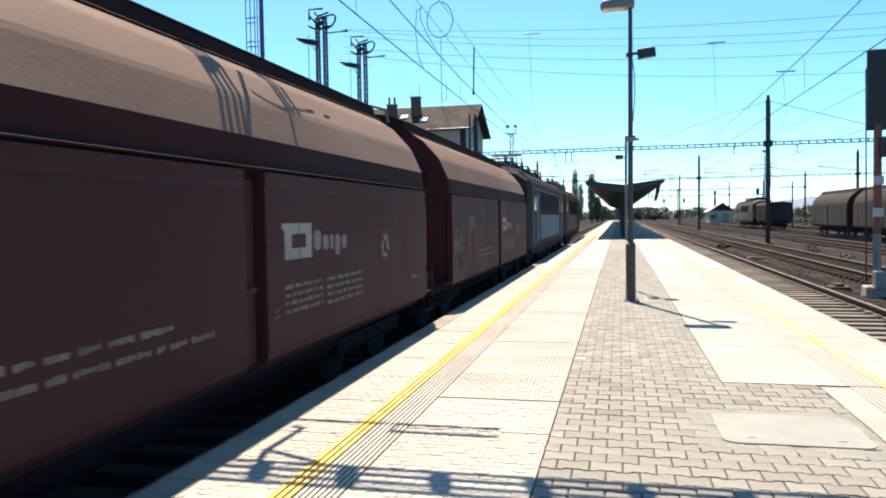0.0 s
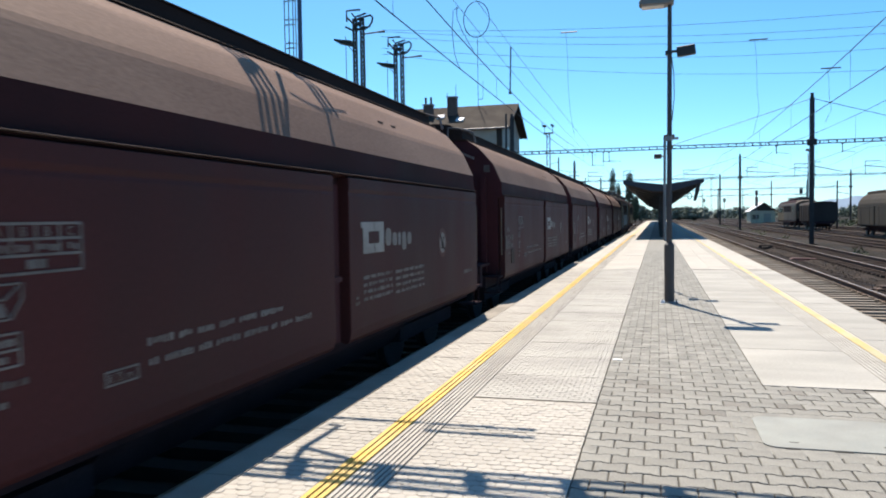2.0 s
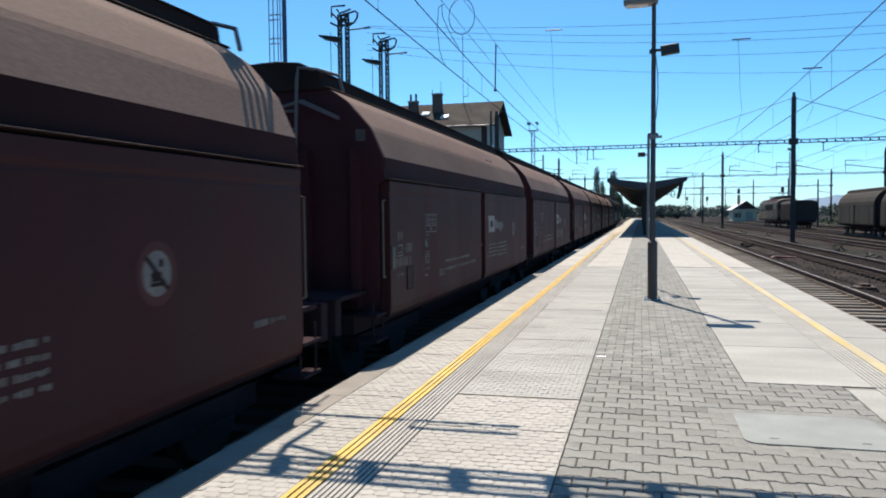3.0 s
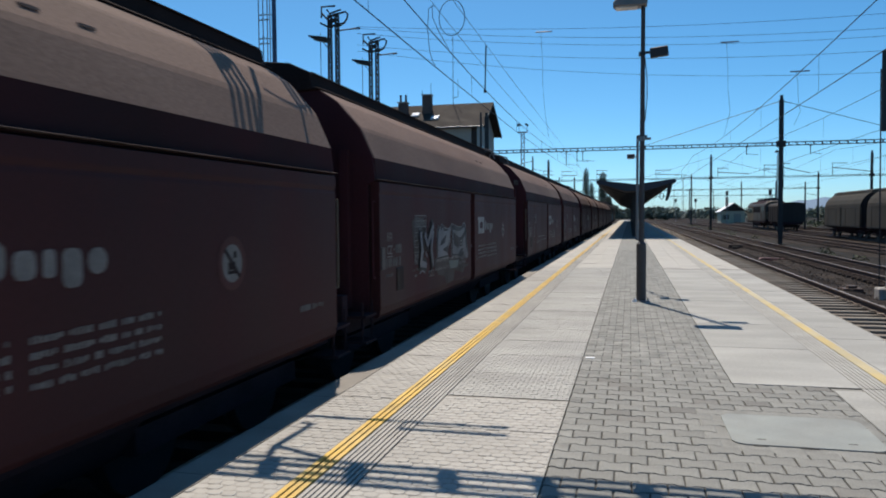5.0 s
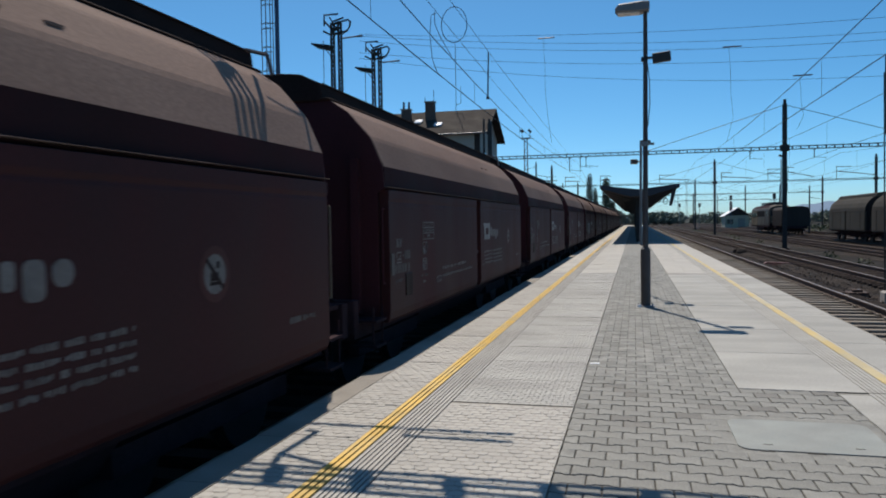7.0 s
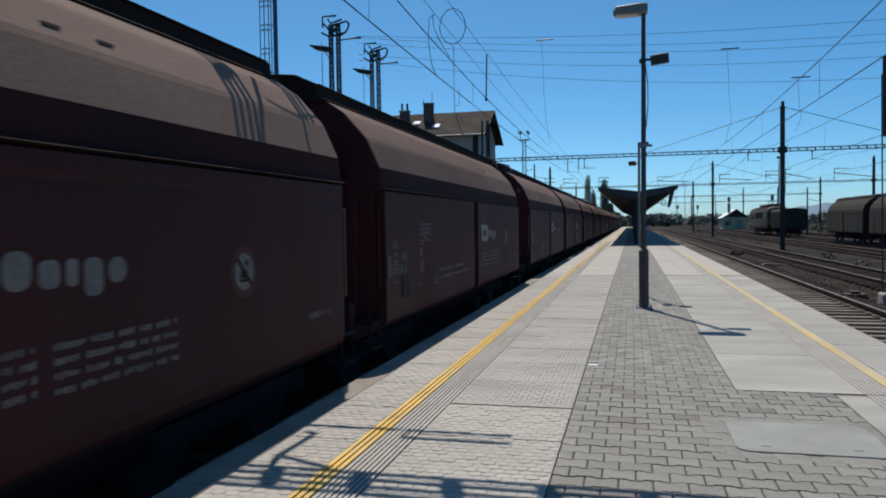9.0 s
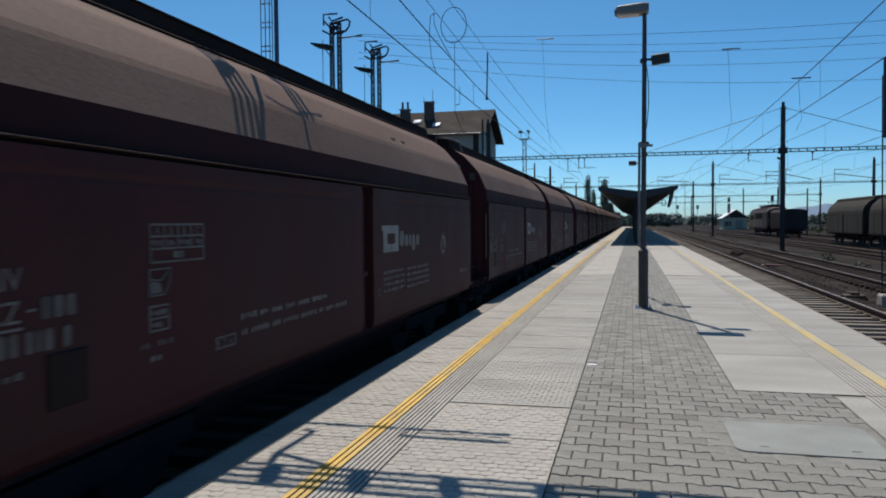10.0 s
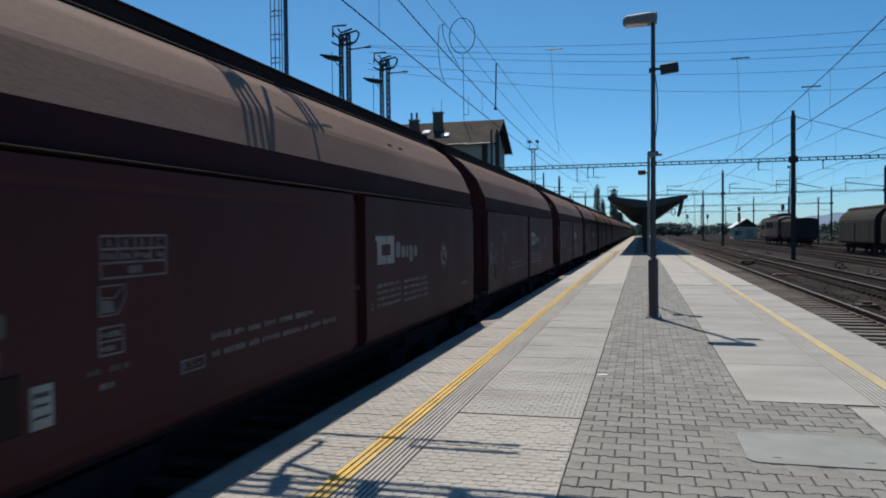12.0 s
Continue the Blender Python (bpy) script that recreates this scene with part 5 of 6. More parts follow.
    for z in (1.433, 1.51, 1.589):
        g.box(x, x + 0.004, a, a + 0.2, z - 0.006, z + 0.006)
    for y in (a, a + 0.2):
        g.box(x, x + 0.004, y - 0.006, y + 0.006, 1.433, 1.589)
    bars(g, x, a + 0.02, 1.453, 0.16, 4, 0.035, 51)
    bars(g, x, a + 0.02, 1.53, 0.16, 4, 0.035, 52)
    tagged(part("data_box", g, mark_mid, t, "small boxed symbol"), kind="stuff")
    tagged(part("text_line", bars(S(), x, a - 0.1, 1.335, 0.36, 6, 0.036, 31), mark_faint, t), kind="stuff")
    tagged(part("text_line", bars(S(), x, a, 1.245, 0.19, 3, 0.04, 32), mark_mid, t), kind="stuff")
    tagged(part("text_line", bars(S(), x, o - 3.43, 1.366, 1.74, 34, 0.05, 41), mark_mid, t), kind="stuff")
    tagged(part("text_line", bars(S(), x, o - 3.42, 1.247, 2.25, 44, 0.048, 42), mark_mid, t), kind="stuff")
    g = S()
    for a, b, c_, d in ((0, 0.28, 1.193, 1.205), (0, 0.28, 1.27, 1.282), (0, 0.012, 1.193, 1.282), (0.268, 0.28, 1.193, 1.282)):
        g.box(x, x + 0.004, o - 3.80 + a, o - 3.80 + b, c_, d)
    frame_box = part("data_box", g, mark_mid, t)
    lettering("letter", "R 75 m", o - 3.78, 1.212, 0.072, x, mark_mid, frame_box)
    part("access_hatch", S().box(x - 0.01, x + 0.012, o - 5.42, o - 5.12, 1.14, 1.44), mark_dark, t, "dark square access plate", 0.01)
    part("lamp_plate", S().box(x, x + 0.02, o - 6.04, o - 5.92, 1.45, 1.72), mark_faint, t)


def graffiti(t):
    """Sprayed angular strokes with dark outlines on one wagon's rear flap."""
    x = 1.503

    def ribbon(points, width, m, name, lift):
        g = S()
        for (ya, za), (yb, zb_) in zip(points, points[1:]):
            d = math.hypot(yb - ya, zb_ - za)
            uy, uz = (yb - ya) / d, (zb_ - za) / d
            h, e = width / 2, width * 0.25
            g.prism([(ya - uy * e - uz * h, za - uz * e + uy * h), (yb + uy * e - uz * h * 0.8, zb_ + uz * e + uy * h * 0.8), (yb + uy * e + uz * h * 0.8, zb_ + uz * e - uy * h * 0.8), (ya - uy * e + uz * h, za - uz * e - uy * h)], x + lift, x + lift + 0.001, "x")
            lift += 0.0002
        part(name, g, m, t, "pale sprayed graffiti stroke")

    def patch(points, m, lift):
        part("graffiti_patch", S().prism(points, x + lift, x + lift + 0.001, "x"), m, t, "faded sprayed patch")

    patch([(-4.15, 1.75), (-4.2, 2.02), (-4.0, 2.09), (-3.6, 2.06), (-3.45, 1.95), (-3.5, 1.62), (-3.75, 1.38), (-4.05, 1.42)], spray_fade, 0.0)
    patch([(-3.0, 1.44), (-1.9, 1.40), (-0.83, 1.35), (-0.78, 1.2), (-0.95, 1.08), (-1.6, 1.17), (-1.75, 1.0), (-2.2, 0.99), (-2.35, 1.13), (-2.75, 1.18), (-2.95, 1.3)], spray_fade, 0.001)
    patch([(-2.05, 1.36), (-1.3, 1.33), (-1.4, 1.21), (-1.95, 1.22)], spray_green, 0.003)
    strokes = (
        [(-3.79, 1.84), (-3.72, 1.6), (-3.82, 1.42), (-3.52, 1.38)],
        [(-3.57, 1.82), (-3.43, 1.68), (-3.1, 1.95)],
        [(-3.12, 1.86), (-3.22, 1.6), (-3.12, 1.36)],
    )
    for k, points in enumerate(strokes):
        ribbon(points, 0.24, spray_fade, "graffiti_rim", 0.004 + k * 0.0006)
        ribbon(points, 0.17, spray_black, "graffiti_outline", 0.011 + k * 0.0006)
        ribbon(points, 0.10, spray_white, "graffiti_fill", 0.018 + k * 0.0006)

    def ringed(points):
        cy, cz = sum(p[0] for p in points) / len(points), sum(p[1] for p in points) / len(points)
        for name, m, grow, lift in (("graffiti_rim", spray_rim, 0.075, 0.003), ("graffiti_outline", spray_black, 0.05, 0.0045), ("graffiti_fill", spray_white, 0.0, 0.006)):
            out = []
            for y, z in points:
                d = math.hypot(y - cy, z - cz)
                out.append((y + (y - cy) / d * grow, z + (z - cz) / d * grow))
            part(name, S().prism(out, x + lift, x + lift + 0.001, "x"), m, t, "pale sprayed graffiti shape")

    ringed([(-2.78, 1.45), (-2.75, 1.86), (-2.62, 1.93), (-2.58, 1.86), (-2.46, 1.92), (-2.35, 1.85), (-2.13, 1.86), (-1.92, 1.93), (-2.0, 1.68), (-2.25, 1.56), (-2.08, 1.46)])
    edge = [(-1.87, 1.42), (-1.84, 1.66), (-1.80, 1.78), (-1.86, 1.98), (-1.66, 1.95), (-1.34, 1.92), (-1.06, 1.91), (-0.96, 1.95), (-0.82, 1.985), (-0.76, 1.94), (-0.66, 1.84), (-0.65, 1.68), (-0.58, 1.57), (-0.50, 1.42), (-0.53, 1.335), (-0.72, 1.315), (-0.85, 1.345), (-1.0, 1.325), (-1.37, 1.40)]
    part("graffiti_rim", S().prism(edge, x + 0.003, x + 0.004, "x"), spray_rim, t, "pale sprayed graffiti shape")
    core_edge = [(-1.3 + (y + 1.3) * 0.97, 1.63 + (z - 1.63) * 0.955) for y, z in edge]
    part("graffiti_outline", S().prism(core_edge, x + 0.0045, x + 0.0055, "x"), spray_black, t)
    for fill in (
        [(-1.76, 1.87), (-1.35, 1.83), (-1.14, 1.84), (-0.99, 1.87), (-0.88, 1.90), (-0.80, 1.86), (-0.82, 1.82), (-0.99, 1.765), (-1.15, 1.715), (-1.33, 1.735), (-1.74, 1.72)],
        [(-0.97, 1.685), (-0.82, 1.725), (-0.76, 1.75), (-0.75, 1.63), (-0.71, 1.55), (-0.60, 1.44), (-0.55, 1.385), (-0.57, 1.345), (-0.71, 1.34), (-0.80, 1.36), (-0.90, 1.46), (-0.96, 1.51), (-0.98, 1.58)],
        [(-1.78, 1.46), (-1.36, 1.43), (-1.24, 1.47), (-1.10, 1.52), (-0.97, 1.515), (-0.99, 1.57), (-1.08, 1.565), (-1.24, 1.545), (-1.31, 1.63), (-1.33, 1.71), (-1.75, 1.69)],
    ):
        part("graffiti_fill", S().prism(fill, x + 0.006, x + 0.007, "x"), spray_white, t)
    for points, m, lift in (
        ([(-2.65, 1.62), (-2.56, 1.71), (-2.21, 1.80), (-2.32, 1.67)], spray_black, 0.008),
        ([(-2.46, 1.56), (-2.1, 1.62), (-2.12, 1.48)], spray_black, 0.008),
        ([(-1.70, 1.82), (-1.28, 1.72), (-1.32, 1.53), (-1.68, 1.61)], spray_black, 0.008),
        ([(-1.64, 1.77), (-1.34, 1.69), (-1.36, 1.58), (-1.62, 1.65)], spray_fade, 0.0095),
        ([(-1.225, 1.66), (-1.04, 1.675), (-1.02, 1.595), (-1.215, 1.59)], spray_rim, 0.008),
        ([(-1.195, 1.642), (-1.06, 1.652), (-1.045, 1.612), (-1.19, 1.608)], spray_black, 0.0095),
    ):
        part("graffiti_shade", S().prism(points, x + lift, x + lift + 0.001, "x"), m, t)
    ribbon([(-1.07, 1.455), (-0.97, 1.495), (-0.86, 1.40)], 0.018, spray_white, "graffiti_fill", 0.008)
    ribbon([(-1.07, 1.35), (-0.97, 1.385), (-0.88, 1.395)], 0.018, spray_rim, "graffiti_fill", 0.008)
    ribbon([(-1.0, 1.18), (-0.82, 1.19), (-0.53, 1.20)], 0.05, spray_fade, "graffiti_smear", 0.003)
    ribbon([(-3.84, 1.28), (-3.7, 1.31), (-3.54, 1.27)], 0.025, spray_white, "graffiti_fill", 0.005)
    ribbon([(-3.5, 1.56), (-3.42, 1.5)], 0.05, spray_white, "graffiti_fill", 0.006)
    for y, z in ((-2.15, 0.97), (-1.7, 0.99), (-1.05, 1.06)):
        ribbon([(y, z + 0.16), (y + 0.01, z)], 0.03, spray_fade, "graffiti_drip", 0.005)


BROWN = (wagon_paint, wagon_sunlit, wagon_end, wagon_roof, wagon_shade_belt)
GREY = (wagon_grey, wagon_grey, wagon_dark, wagon_grey, wagon_grey)


def locomotive(name, label, main, band, window, group="", nose=0.35, cab_paint=None):
    t = thing(name, label, "locomotive", group)
    hl = 8.0
    prof = [(1.42, 0.95), (1.48, 1.05), (1.48, 3.05), (1.40, 3.35), (1.05, 3.68), (0.5, 3.82)]
    part("body", S().prism(both(prof), -hl + 0.8, hl - 0.8), main, t, "", 0.02)
    for e in (-1, 1):
        a, b = e * (hl - 0.8), e * hl
        n = len(both(prof))
        p1 = [(x, a, z) for x, z in both(prof)]
        p2 = [(x * 0.93, b - e * nose * max(0, (z - 1.9)) / 1.9, z if z < 3.6 else z - 0.12) for x, z in both(prof)]
        cab = part("cab_end", S().add(p1 + p2, [(i, (i + 1) % n, n + (i + 1) % n, n + i) for i in range(n)] + [tuple(range(n, 2 * n))]), cab_paint or main, t)
        for s in (-1, 1):
            ys = b - e * nose * 0.42
            part("windscreen", S().box(min(s * 0.1, s * 1.15), max(s * 0.1, s * 1.15), min(ys, ys + e * 0.03), max(ys, ys + e * 0.03), 2.35, 3.0), window_glass, cab, bevel=0.01)
            part("headlight", S().disc((s * 0.95, b + e * 0.02, 1.55), 0.12, (0, 1, 0), 0.08, 12), lamp_lens, cab)
            part("cab_side_window", S().box(min(s * 1.47, s * 1.495), max(s * 1.47, s * 1.495), e * (hl - 1.7) - 0.35, e * (hl - 1.7) + 0.35, 2.3, 2.95), window_glass, t)
            part("cab_door", S().box(min(s * 1.475, s * 1.49), max(s * 1.475, s * 1.49), e * (hl - 2.7) - 0.33, e * (hl - 2.7) + 0.33, 1.15, 2.95), band, t)
            part("door_rail", S().rod((s * 1.52, e * (hl - 3.12), 1.0), (s * 1.52, e * (hl - 3.12), 2.3), 0.02, 5), rail_yellow, t)
            bu = S().rod((s * 0.875, b, 1.04), (s * 0.875, b + e * 0.35, 1.04), 0.11, 10)
            bu.disc((s * 0.875, b + e * 0.36, 1.04), 0.24, (0, 1, 0), 0.05, 16)
            part("buffer", bu, under_black, t)
        part("buffer_beam", S().box(-1.4, 1.4, b - 0.1, b + 0.1, 0.75, 1.25), under_black, t)
    for s in (-1, 1):
        part("side_band", S().box(min(s * 1.478, s * 1.492), max(s * 1.478, s * 1.492), -hl + 3.4, hl - 3.4, 1.2, 2.15), band, t, "paler side band", 0.004)
        part("grille_panel", S().box(min(s * 1.476, s * 1.488), max(s * 1.476, s * 1.488), -hl + 3.3, hl - 3.3, 2.22, 3.04), window, t, "dark grille panel")
        part("gutter_rail", S().box(min(s * 1.46, s * 1.50), max(s * 1.46, s * 1.50), -hl + 0.9, hl - 0.9, 3.06, 3.10), band, t)
        for k in range(6):
            y = -3.6 + k * 1.24
            g = S()
            for j in range(7):
                g.box(min(s * 1.486, s * 1.51), max(s * 1.486, s * 1.51), y, y + 1.1, 2.32 + j * 0.1, 2.32 + j * 0.1 + 0.06)
            part("air_grille", g, window, t, "dark louvred grille")
        part("side_sill", S().box(min(s * 1.3, s * 1.45), max(s * 1.3, s * 1.45), -hl + 0.6, hl - 0.6, 0.78, 0.98), under_black, t)
    part("equipment_box", S().box(-1.1, 1.1, -2.2, 2.2, 0.35, 0.95), under_black, t)
    part("roof_cover", S().prism(both([(1.34, 3.44), (1.07, 3.70), (0.5, 3.84)]), -hl + 1.2, hl - 1.2), under_black, t, "sooty dark roof", 0.01)
    for e in (-1, 1):
        part("cab_edge", S().line([(1.47, e * (hl - 0.85), 1.1), (1.49, e * (hl - 0.85), 3.05), (1.40, e * (hl - 0.85), 3.38), (1.06, e * (hl - 0.85), 3.70), (0.4, e * (hl - 0.85), 3.84)], 0.045, 6), loco_trim if cab_paint else band, t, "light rounded cab edge")
    for y in (-6.0, -3.2, -1.2, 1.6, 4.0):
        part("roof_box", S().box(-0.35, 0.6, y - 0.35, y + 0.35, 3.8, 4.12).rod((0.3, y + 0.6, 3.8), (0.3, y + 0.6, 4.35), 0.07, 8).rod((-0.5, y - 0.5, 4.2), (0.7, y - 0.5, 4.2), 0.03, 6).rod((-0.5, y - 0.5, 3.8), (-0.5, y - 0.5, 4.22), 0.05, 6).rod((0.7, y - 0.5, 3.8), (0.7, y - 0.5, 4.22), 0.05, 6), black_paint, t)
    part("roof_gear", S().box(-0.7, 0.7, -3.2, -0.6, 3.78, 4.05).box(-0.6, 0.6, 0.4, 2.6, 3.78, 3.98).rod((0.2, -5, 4.1), (0.2, 4.8, 4.1), 0.03, 6), under_black, t, bevel=0.02)
    for y in (-5.2, -3.6, 0.0, 3.4, 5.0):
        g = S()
        for k in range(4):
            g.disc((0.2, y, 3.84 + k * 0.07), 0.09, (0, 0, 1), 0.035, 8)
        part("roof_insulator", g, insulator, t)
    for y, up in ((-3.0, 0.6), (4.6, 0.3)):
        pg = S()
        for s in (-1, 1):
            pg.line([(s * 0.45, y - 0.5, 3.9), (s * 0.32, y + 0.9, 3.9 + up * 0.45), (s * 0.38, y - 0.1, 3.95 + up)], 0.025, 5)
        pg.rod((-0.62, y - 0.15, 3.98 + up), (0.62, y - 0.15, 3.98 + up), 0.03, 6).rod((-0.58, y + 0.1, 3.98 + up), (0.58, y + 0.1, 3.98 + up), 0.03, 6)
        pg.box(-0.55, 0.55, y - 0.6, y + 0.6, 3.82, 3.88)
        part("pantograph", pg, black_paint, t)
    for y in (-4.6, 4.6):
        bogie(t, y, under_black, 0.6, 1.6)
    return t


PITCH, TURNED = 13.04, {2, 4, 6, 8, 12, 14, 15, 16, 18, 20}
masters = {}
TRAIN = []            # thing and its distance behind the lead mark
for n in range(-1, 21):
    flip = n in TURNED
    key = (flip, n == 7)
    if key not in masters:
        masters[key] = wagon(-1 if flip else 1, BROWN, True, "brown hopper freight wagon covered in pale sprayed graffiti shapes" if n == 7 else "brown covered hopper freight wagon with white lettering")
        if n == 7:
            graffiti(masters[key])
        ob = masters[key]
    else:
        ob = copy_thing(masters[key], Matrix.Identity(4))
    if n == 18:
        part("document_plate", S().box(1.5, 1.506, -4.56, -4.41, 1.14, 1.36), mark_white, ob, "white paper in a metal holder")
        part("paper_print", bars(bars(bars(S(), 1.507, -4.54, 1.30, 0.11, 4, 0.025, 61), 1.507, -4.54, 1.25, 0.11, 4, 0.02, 62), 1.507, -4.54, 1.19, 0.11, 4, 0.02, 63), mark_dark, ob)
    TRAIN.append((ob, -PITCH * n - 0.5 + (0.527 if flip else 0.0)))
BLUE_LOCO = locomotive("electric_locomotive", "blue and pale grey electric locomotive coupled to wagons", loco_dark, loco_pale, loco_grille, "locomotives of the passing train", cab_paint=loco_dark)
for e in (-1, 1):
    for s in (-1, 1):
        part("cab_panel", S().box(min(s * 1.478, s * 1.495), max(s * 1.478, s * 1.495), min(e * 5.75, e * 7.15), max(e * 5.75, e * 7.15), 1.0, 2.05), loco_blue, BLUE_LOCO, "blue lower cab side")
RED_LOCO = locomotive("electric_locomotive", "dark red-brown electric locomotive leading the train", loco_red, loco_cream, loco_grille, "locomotives of the passing train")
TRAIN += [(BLUE_LOCO, 27.3), (RED_LOCO, 44.4)]

# parked vehicles in the yard
first = wagon(1, GREY, False, "grey-brown covered hopper wagon parked in the yard", "parked wagons", "parked_wagon")
first.matrix_world = pose(19.3, 71.9, RAIL)
for k in (1, 2):
    copy_thing(first, pose(19.3, 71.9 - 13.0 * k, RAIL))
parked = locomotive("parked_locomotive", "dark olive locomotive with cream cab parked in the yard", loco_olive, loco_olive, loco_grille)
part("cab_panel", S().box(-1.512, -1.484, 1.6, 7.15, 1.0, 3.0), loco_cream, parked, "cream cab side")
part("side_window", S().box(-1.52, -1.50, 2.2, 6.6, 2.15, 2.85), window_glass, parked)
part("cab_panel", S().box(-1.3, 1.3, -8.06, -8.0, 1.3, 2.25), loco_cream, parked, "cream cab front")
part("skirt", S().prism([(-1.38, 0.95), (1.38, 0.95), (1.2, 0.3), (-1.2, 0.3)], -2.9, 2.9), under_black, parked)
parked.matrix_world = pose(19.3, 118.2, RAIL)


def parked_box():
    t = thing("parked_box_wagon", "dark plain freight wagon parked behind the locomotive", "freight wagon")
    part("body", S().prism(both([(1.4, 1.0), (1.45, 3.0), (1.2, 3.3), (0.5, 3.42)]), -4.2, 4.2), wagon_dark, t, bevel=0.03)
    for k in range(6):
        y = -3.8 + k * 1.5
        part("rib", S().box(-1.49, -1.44, y - 0.05, y + 0.05, 1.05, 3.0), wagon_dark, t)
    part("underframe", S().box(-1.1, 1.1, -4.6, 4.6, 0.7, 1.0), under_black, t)
    for y in (-2, 2):
        bogie(t, y, under_black)
    t.matrix_world = pose(19.3, 103.6, RAIL)


parked_box()


# ---- distance ----
def shed():
    t = thing("yard_shed", "small grey shed with a white sheet roof", "shed", m=pose(24.0, 196.0, -0.86))
    part("wall", S().box(-2.7, 2.7, -4, 4, 0, 3.0), shed_wall, t)
    part("gable", S().prism([(-2.7, 3.0), (2.7, 3.0), (0.2, 4.75)], -4.0, 4.0), wood_dark, t)
    part("roof", S().prism([(-3.2, 2.85), (0.2, 5.0), (0.2, 4.85), (-3.1, 2.7)], -4.6, 4.6), white_sheet, t, "white sheet roof slope")
    part("roof", S().prism([(3.2, 2.85), (0.2, 5.0), (0.2, 4.85), (3.1, 2.7)], -4.6, 4.6), roof_slate, t)
    part("chimney", S().box(-1.3, -0.7, -1, -0.4, 3.8, 6.4), brick_chimney, t)
    part("door", S().box(0.2, 1.8, -4.05, -3.95, 0, 2.3), mat("door_grey", (0.24, 0.23, 0.2), 0.6, 0, 0.1, 1, 20, 0.1), t)
    part("window", S().box(-2.3, -0.9, -4.05, -3.95, 1.0, 2.1), window_glass, t)


shed()


def leaves(g, rng, c, r, n, size):
    """Leaf clumps spread through an uneven ellipsoid."""
    for i in range(n):
        while True:
            p = Vector((rng.uniform(-1, 1), rng.uniform(-1, 1), rng.uniform(-1, 1)))
            if 0.15 < p.length < 1:
                break
        q = Vector((c[0] + p.x * r[0], c[1] + p.y * r[1], c[2] + p.z * r[2])) + Vector([rng.gauss(0, size * 0.5) for _ in range(3)])
        s = size * rng.uniform(0.5, 1.3)
        u = Vector([rng.gauss(0, 1) for _ in range(3)]).normalized()
        w = u.orthogonal().normalized()
        v = u.cross(w)
        g.add([q - w * s, q - v * s * 0.5, q + w * s, q + v * s * 0.5], [(0, 1, 2, 3)])


def tree(x, y, h, w, seed, material, poplar=False):
    rng = random.Random(seed)
    t = thing("poplar_tree" if poplar else "tree", "slim green poplar tree, paled for distance haze" if poplar else "leafy tree, paled for distance haze", "tree", "trees behind the yard", m=pose(x, y, -0.86))
    tr = S().rod((0, 0, 0), (0.1, 0, h * 0.45), w * 0.09 + 0.1, 8, w * 0.06 + 0.05).rod((0.1, 0, h * 0.45), (0, 0, h * 0.92), w * 0.06 + 0.05, 8, 0.03)
    for k in range(7):
        a, z = rng.uniform(0, 6.3), h * rng.uniform(0.25, 0.8)
        d = w * (0.3 if poplar else 0.42)
        tr.rod((0.05, 0, z), (d * math.cos(a), d * math.sin(a), z + h * 0.12), 0.07, 5, 0.02)
    part("trunk", tr, bark, t)
    g = S()
    for k in range(9):
        u = k / 8
        z = h * (0.2 + 0.75 * u) if poplar else h * (0.35 + 0.5 * u)
        rad = w / 2 * (min(1.0, 0.45 + u * 2.5, 0.72 + (1 - u) * 1.5) if poplar else rng.uniform(0.5, 0.8))
        off = w * (0.05 if poplar else 0.25)
        leaves(g, rng, (rng.uniform(-off, off), rng.uniform(-off, off), z), (rad, rad, h * 0.13), 520 if poplar else 260, w * (0.075 if poplar else 0.075))
    part("crown", g, material, t)


for i, (x, y, h, w, m, pop) in enumerate(((-13.9, 250, 16.6, 2.3, poplar_haze, True), (-12.6, 262, 12.5, 2.0, poplar_haze, True), (-8.4, 245, 14.7, 3.0, poplar_haze, True), (-7.0, 255, 8.0, 2.6, poplar_haze, True), (-6.2, 300, 6, 7, leaf_haze, False), (2.5, 330, 5.5, 9, leaf_haze, False), (8.5, 320, 5, 10, leaf_haze, False), (13.5, 300, 4.5, 9, leaf_haze, False))):
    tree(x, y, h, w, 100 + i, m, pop)


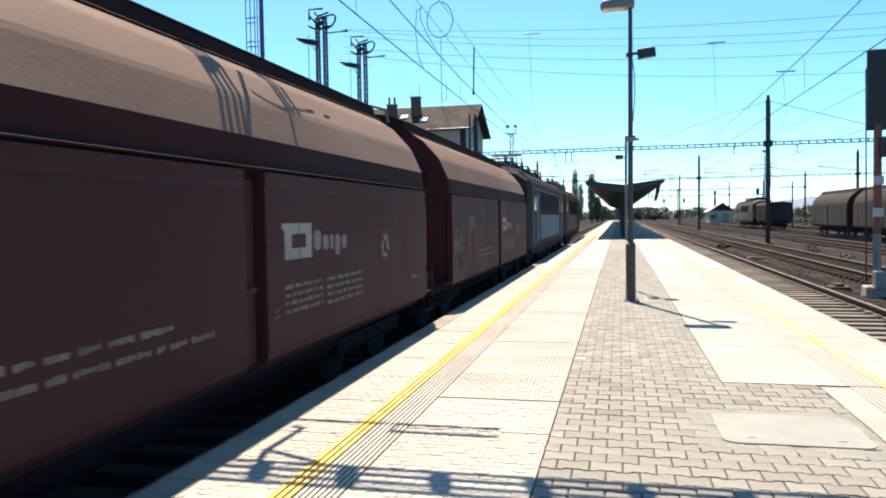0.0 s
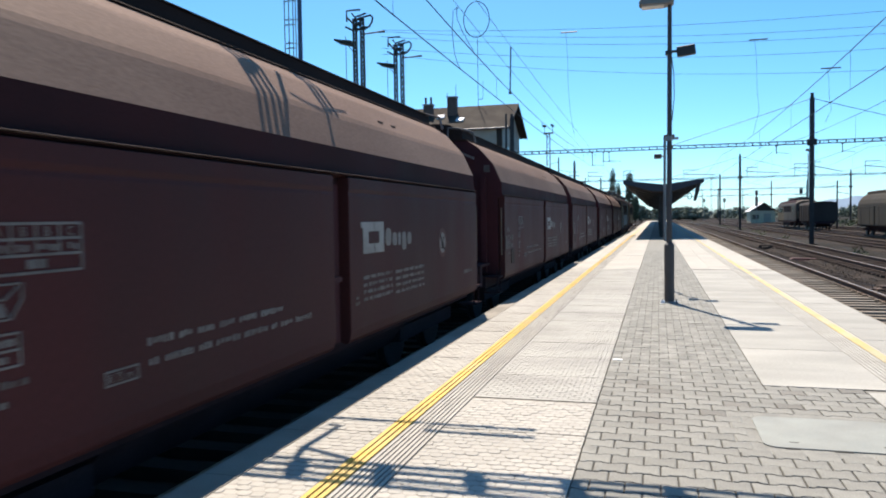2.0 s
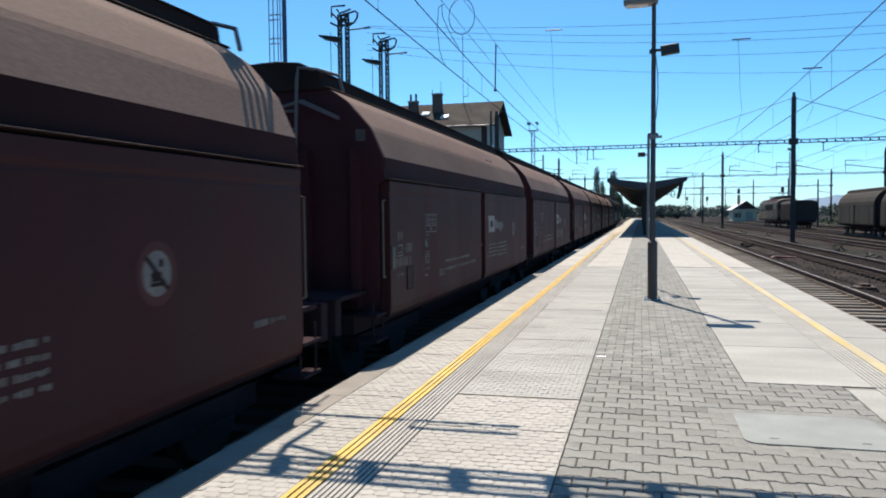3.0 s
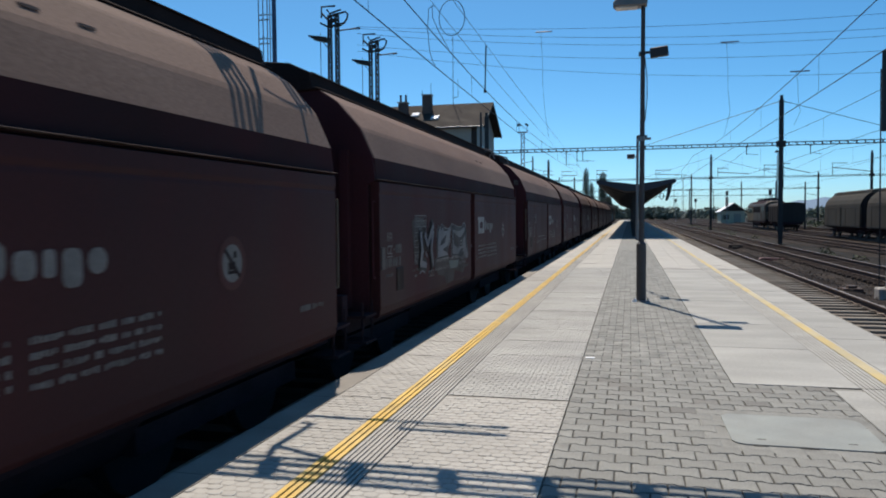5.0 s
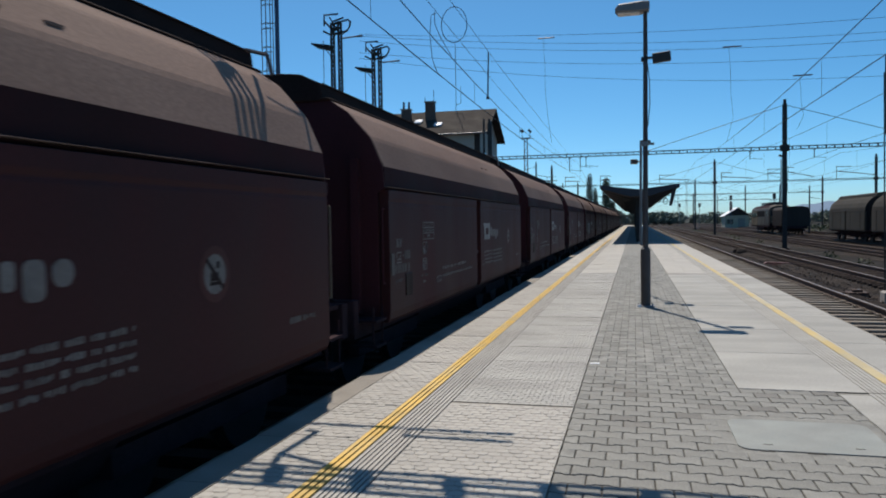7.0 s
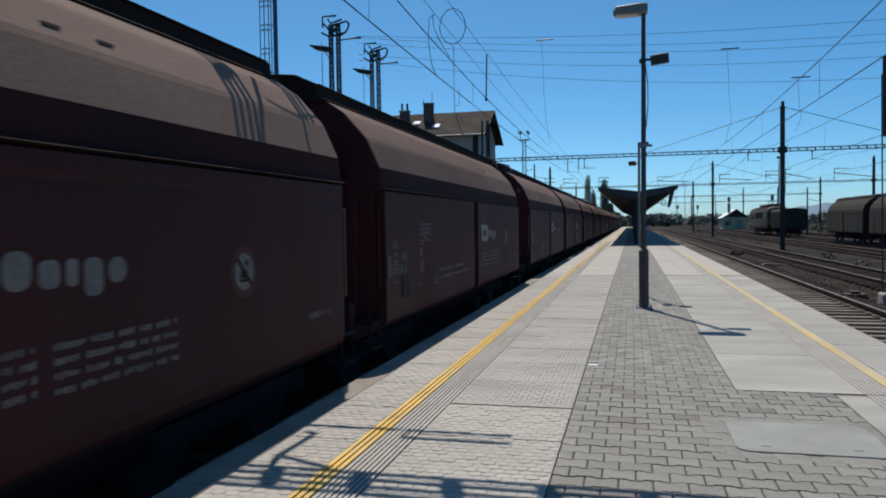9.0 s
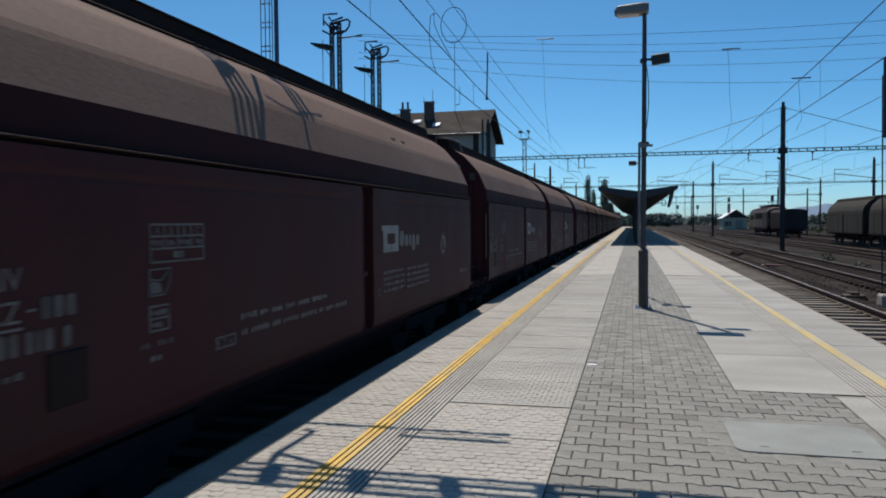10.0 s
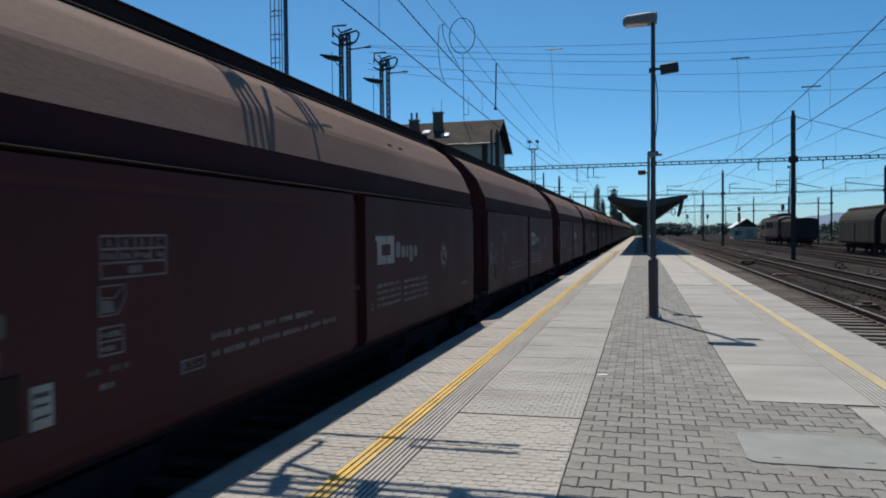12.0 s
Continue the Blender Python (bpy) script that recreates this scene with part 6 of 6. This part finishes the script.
def far_wood():
    rng = random.Random(77)
    g = S()
    for i in range(320):
        x = rng.uniform(-90, 280)
        y = rng.uniform(380, 430)
        h = 4.9 + 0.6 * math.sin(x * 0.07) + rng.uniform(-1, 0.9)
        leaves(g, rng, (x, y, h * 0.45 - 0.86), (4.5, 3, h * 0.5), 90, 0.9)
    tagged(solid("far_wood", g, leaf_haze, "band of trees along the horizon, paled for haze", "woods"), kind="stuff")
    g = S()
    for i in range(70):
        x, y = rng.uniform(29, 60), rng.uniform(85, 170)
        leaves(g, rng, (x, y, -0.5), (1.6, 1.6, 0.9), 50, 0.25)
    for i in range(22):
        x, y = rng.uniform(10.8, 12.6), rng.uniform(40, 160)
        leaves(g, rng, (x, y, -0.78), (0.5, 0.9, 0.2), 25, 0.1)
    tagged(solid("weeds", g, weeds, "rough green weeds and bushes beside the sidings", "weeds"), kind="stuff")
    g = S()
    n = 240
    pts = [(-1600 + 5200 * i / n, 3000, 9 + 46 * math.exp(-((i - 107.5) / 3.2) ** 2) + 30 * math.exp(-((i - 102.5) / 3.0) ** 2) + 14 * math.exp(-((i - 118) / 12) ** 2) + 3 * math.sin(i * 0.45) + 1.5 * math.sin(i * 1.3)) for i in range(n + 1)]
    v = [(x, y, -1) for x, y, z in pts] + [(x, y + 150, z) for x, y, z in pts] + [(x, y + 600, -1) for x, y, z in pts]
    k = n + 1
    g.add(v, [(r * k + i, r * k + i + 1, (r + 1) * k + i + 1, (r + 1) * k + i) for r in range(2) for i in range(n)])
    solid("backdrop", g, hill_far, "low blue hills on the horizon", "hills", kind="structure")


far_wood()


def far_signals():
    for x, y, top in ((17.3, 96.0, 5.6), (25.2, 150.0, 6.0), (20.6, 175.0, 6.5), (13.0, 230.0, 6.0), (16.5, 205.0, 5.5)):
        t = thing("yard_signal", "small dark yard signal on a slim post", "railway signal", "yard signals")
        part("post", S().rod((x, y, -0.86), (x, y, top - 0.8), 0.07, 6), steel_grey, t)
        part("head", S().box(x - 0.28, x + 0.28, y - 0.1, y + 0.1, top - 1.0, top), black_paint, t, bevel=0.05)


far_signals()


# ---- motion of the train ----
def lead(t):
    """Where the first wagon's emblem begins, at t seconds."""
    return 0.9832 * (6.337 + 20.479 * t - 0.03923 * t * t)


def motions():
    for ob, off in TRAIN:
        walk(ob, [(t, pose(AX, lead(t) + off, RAIL)) for t in (0, 2, 4, 6, 8, 10, 12)])


motions()
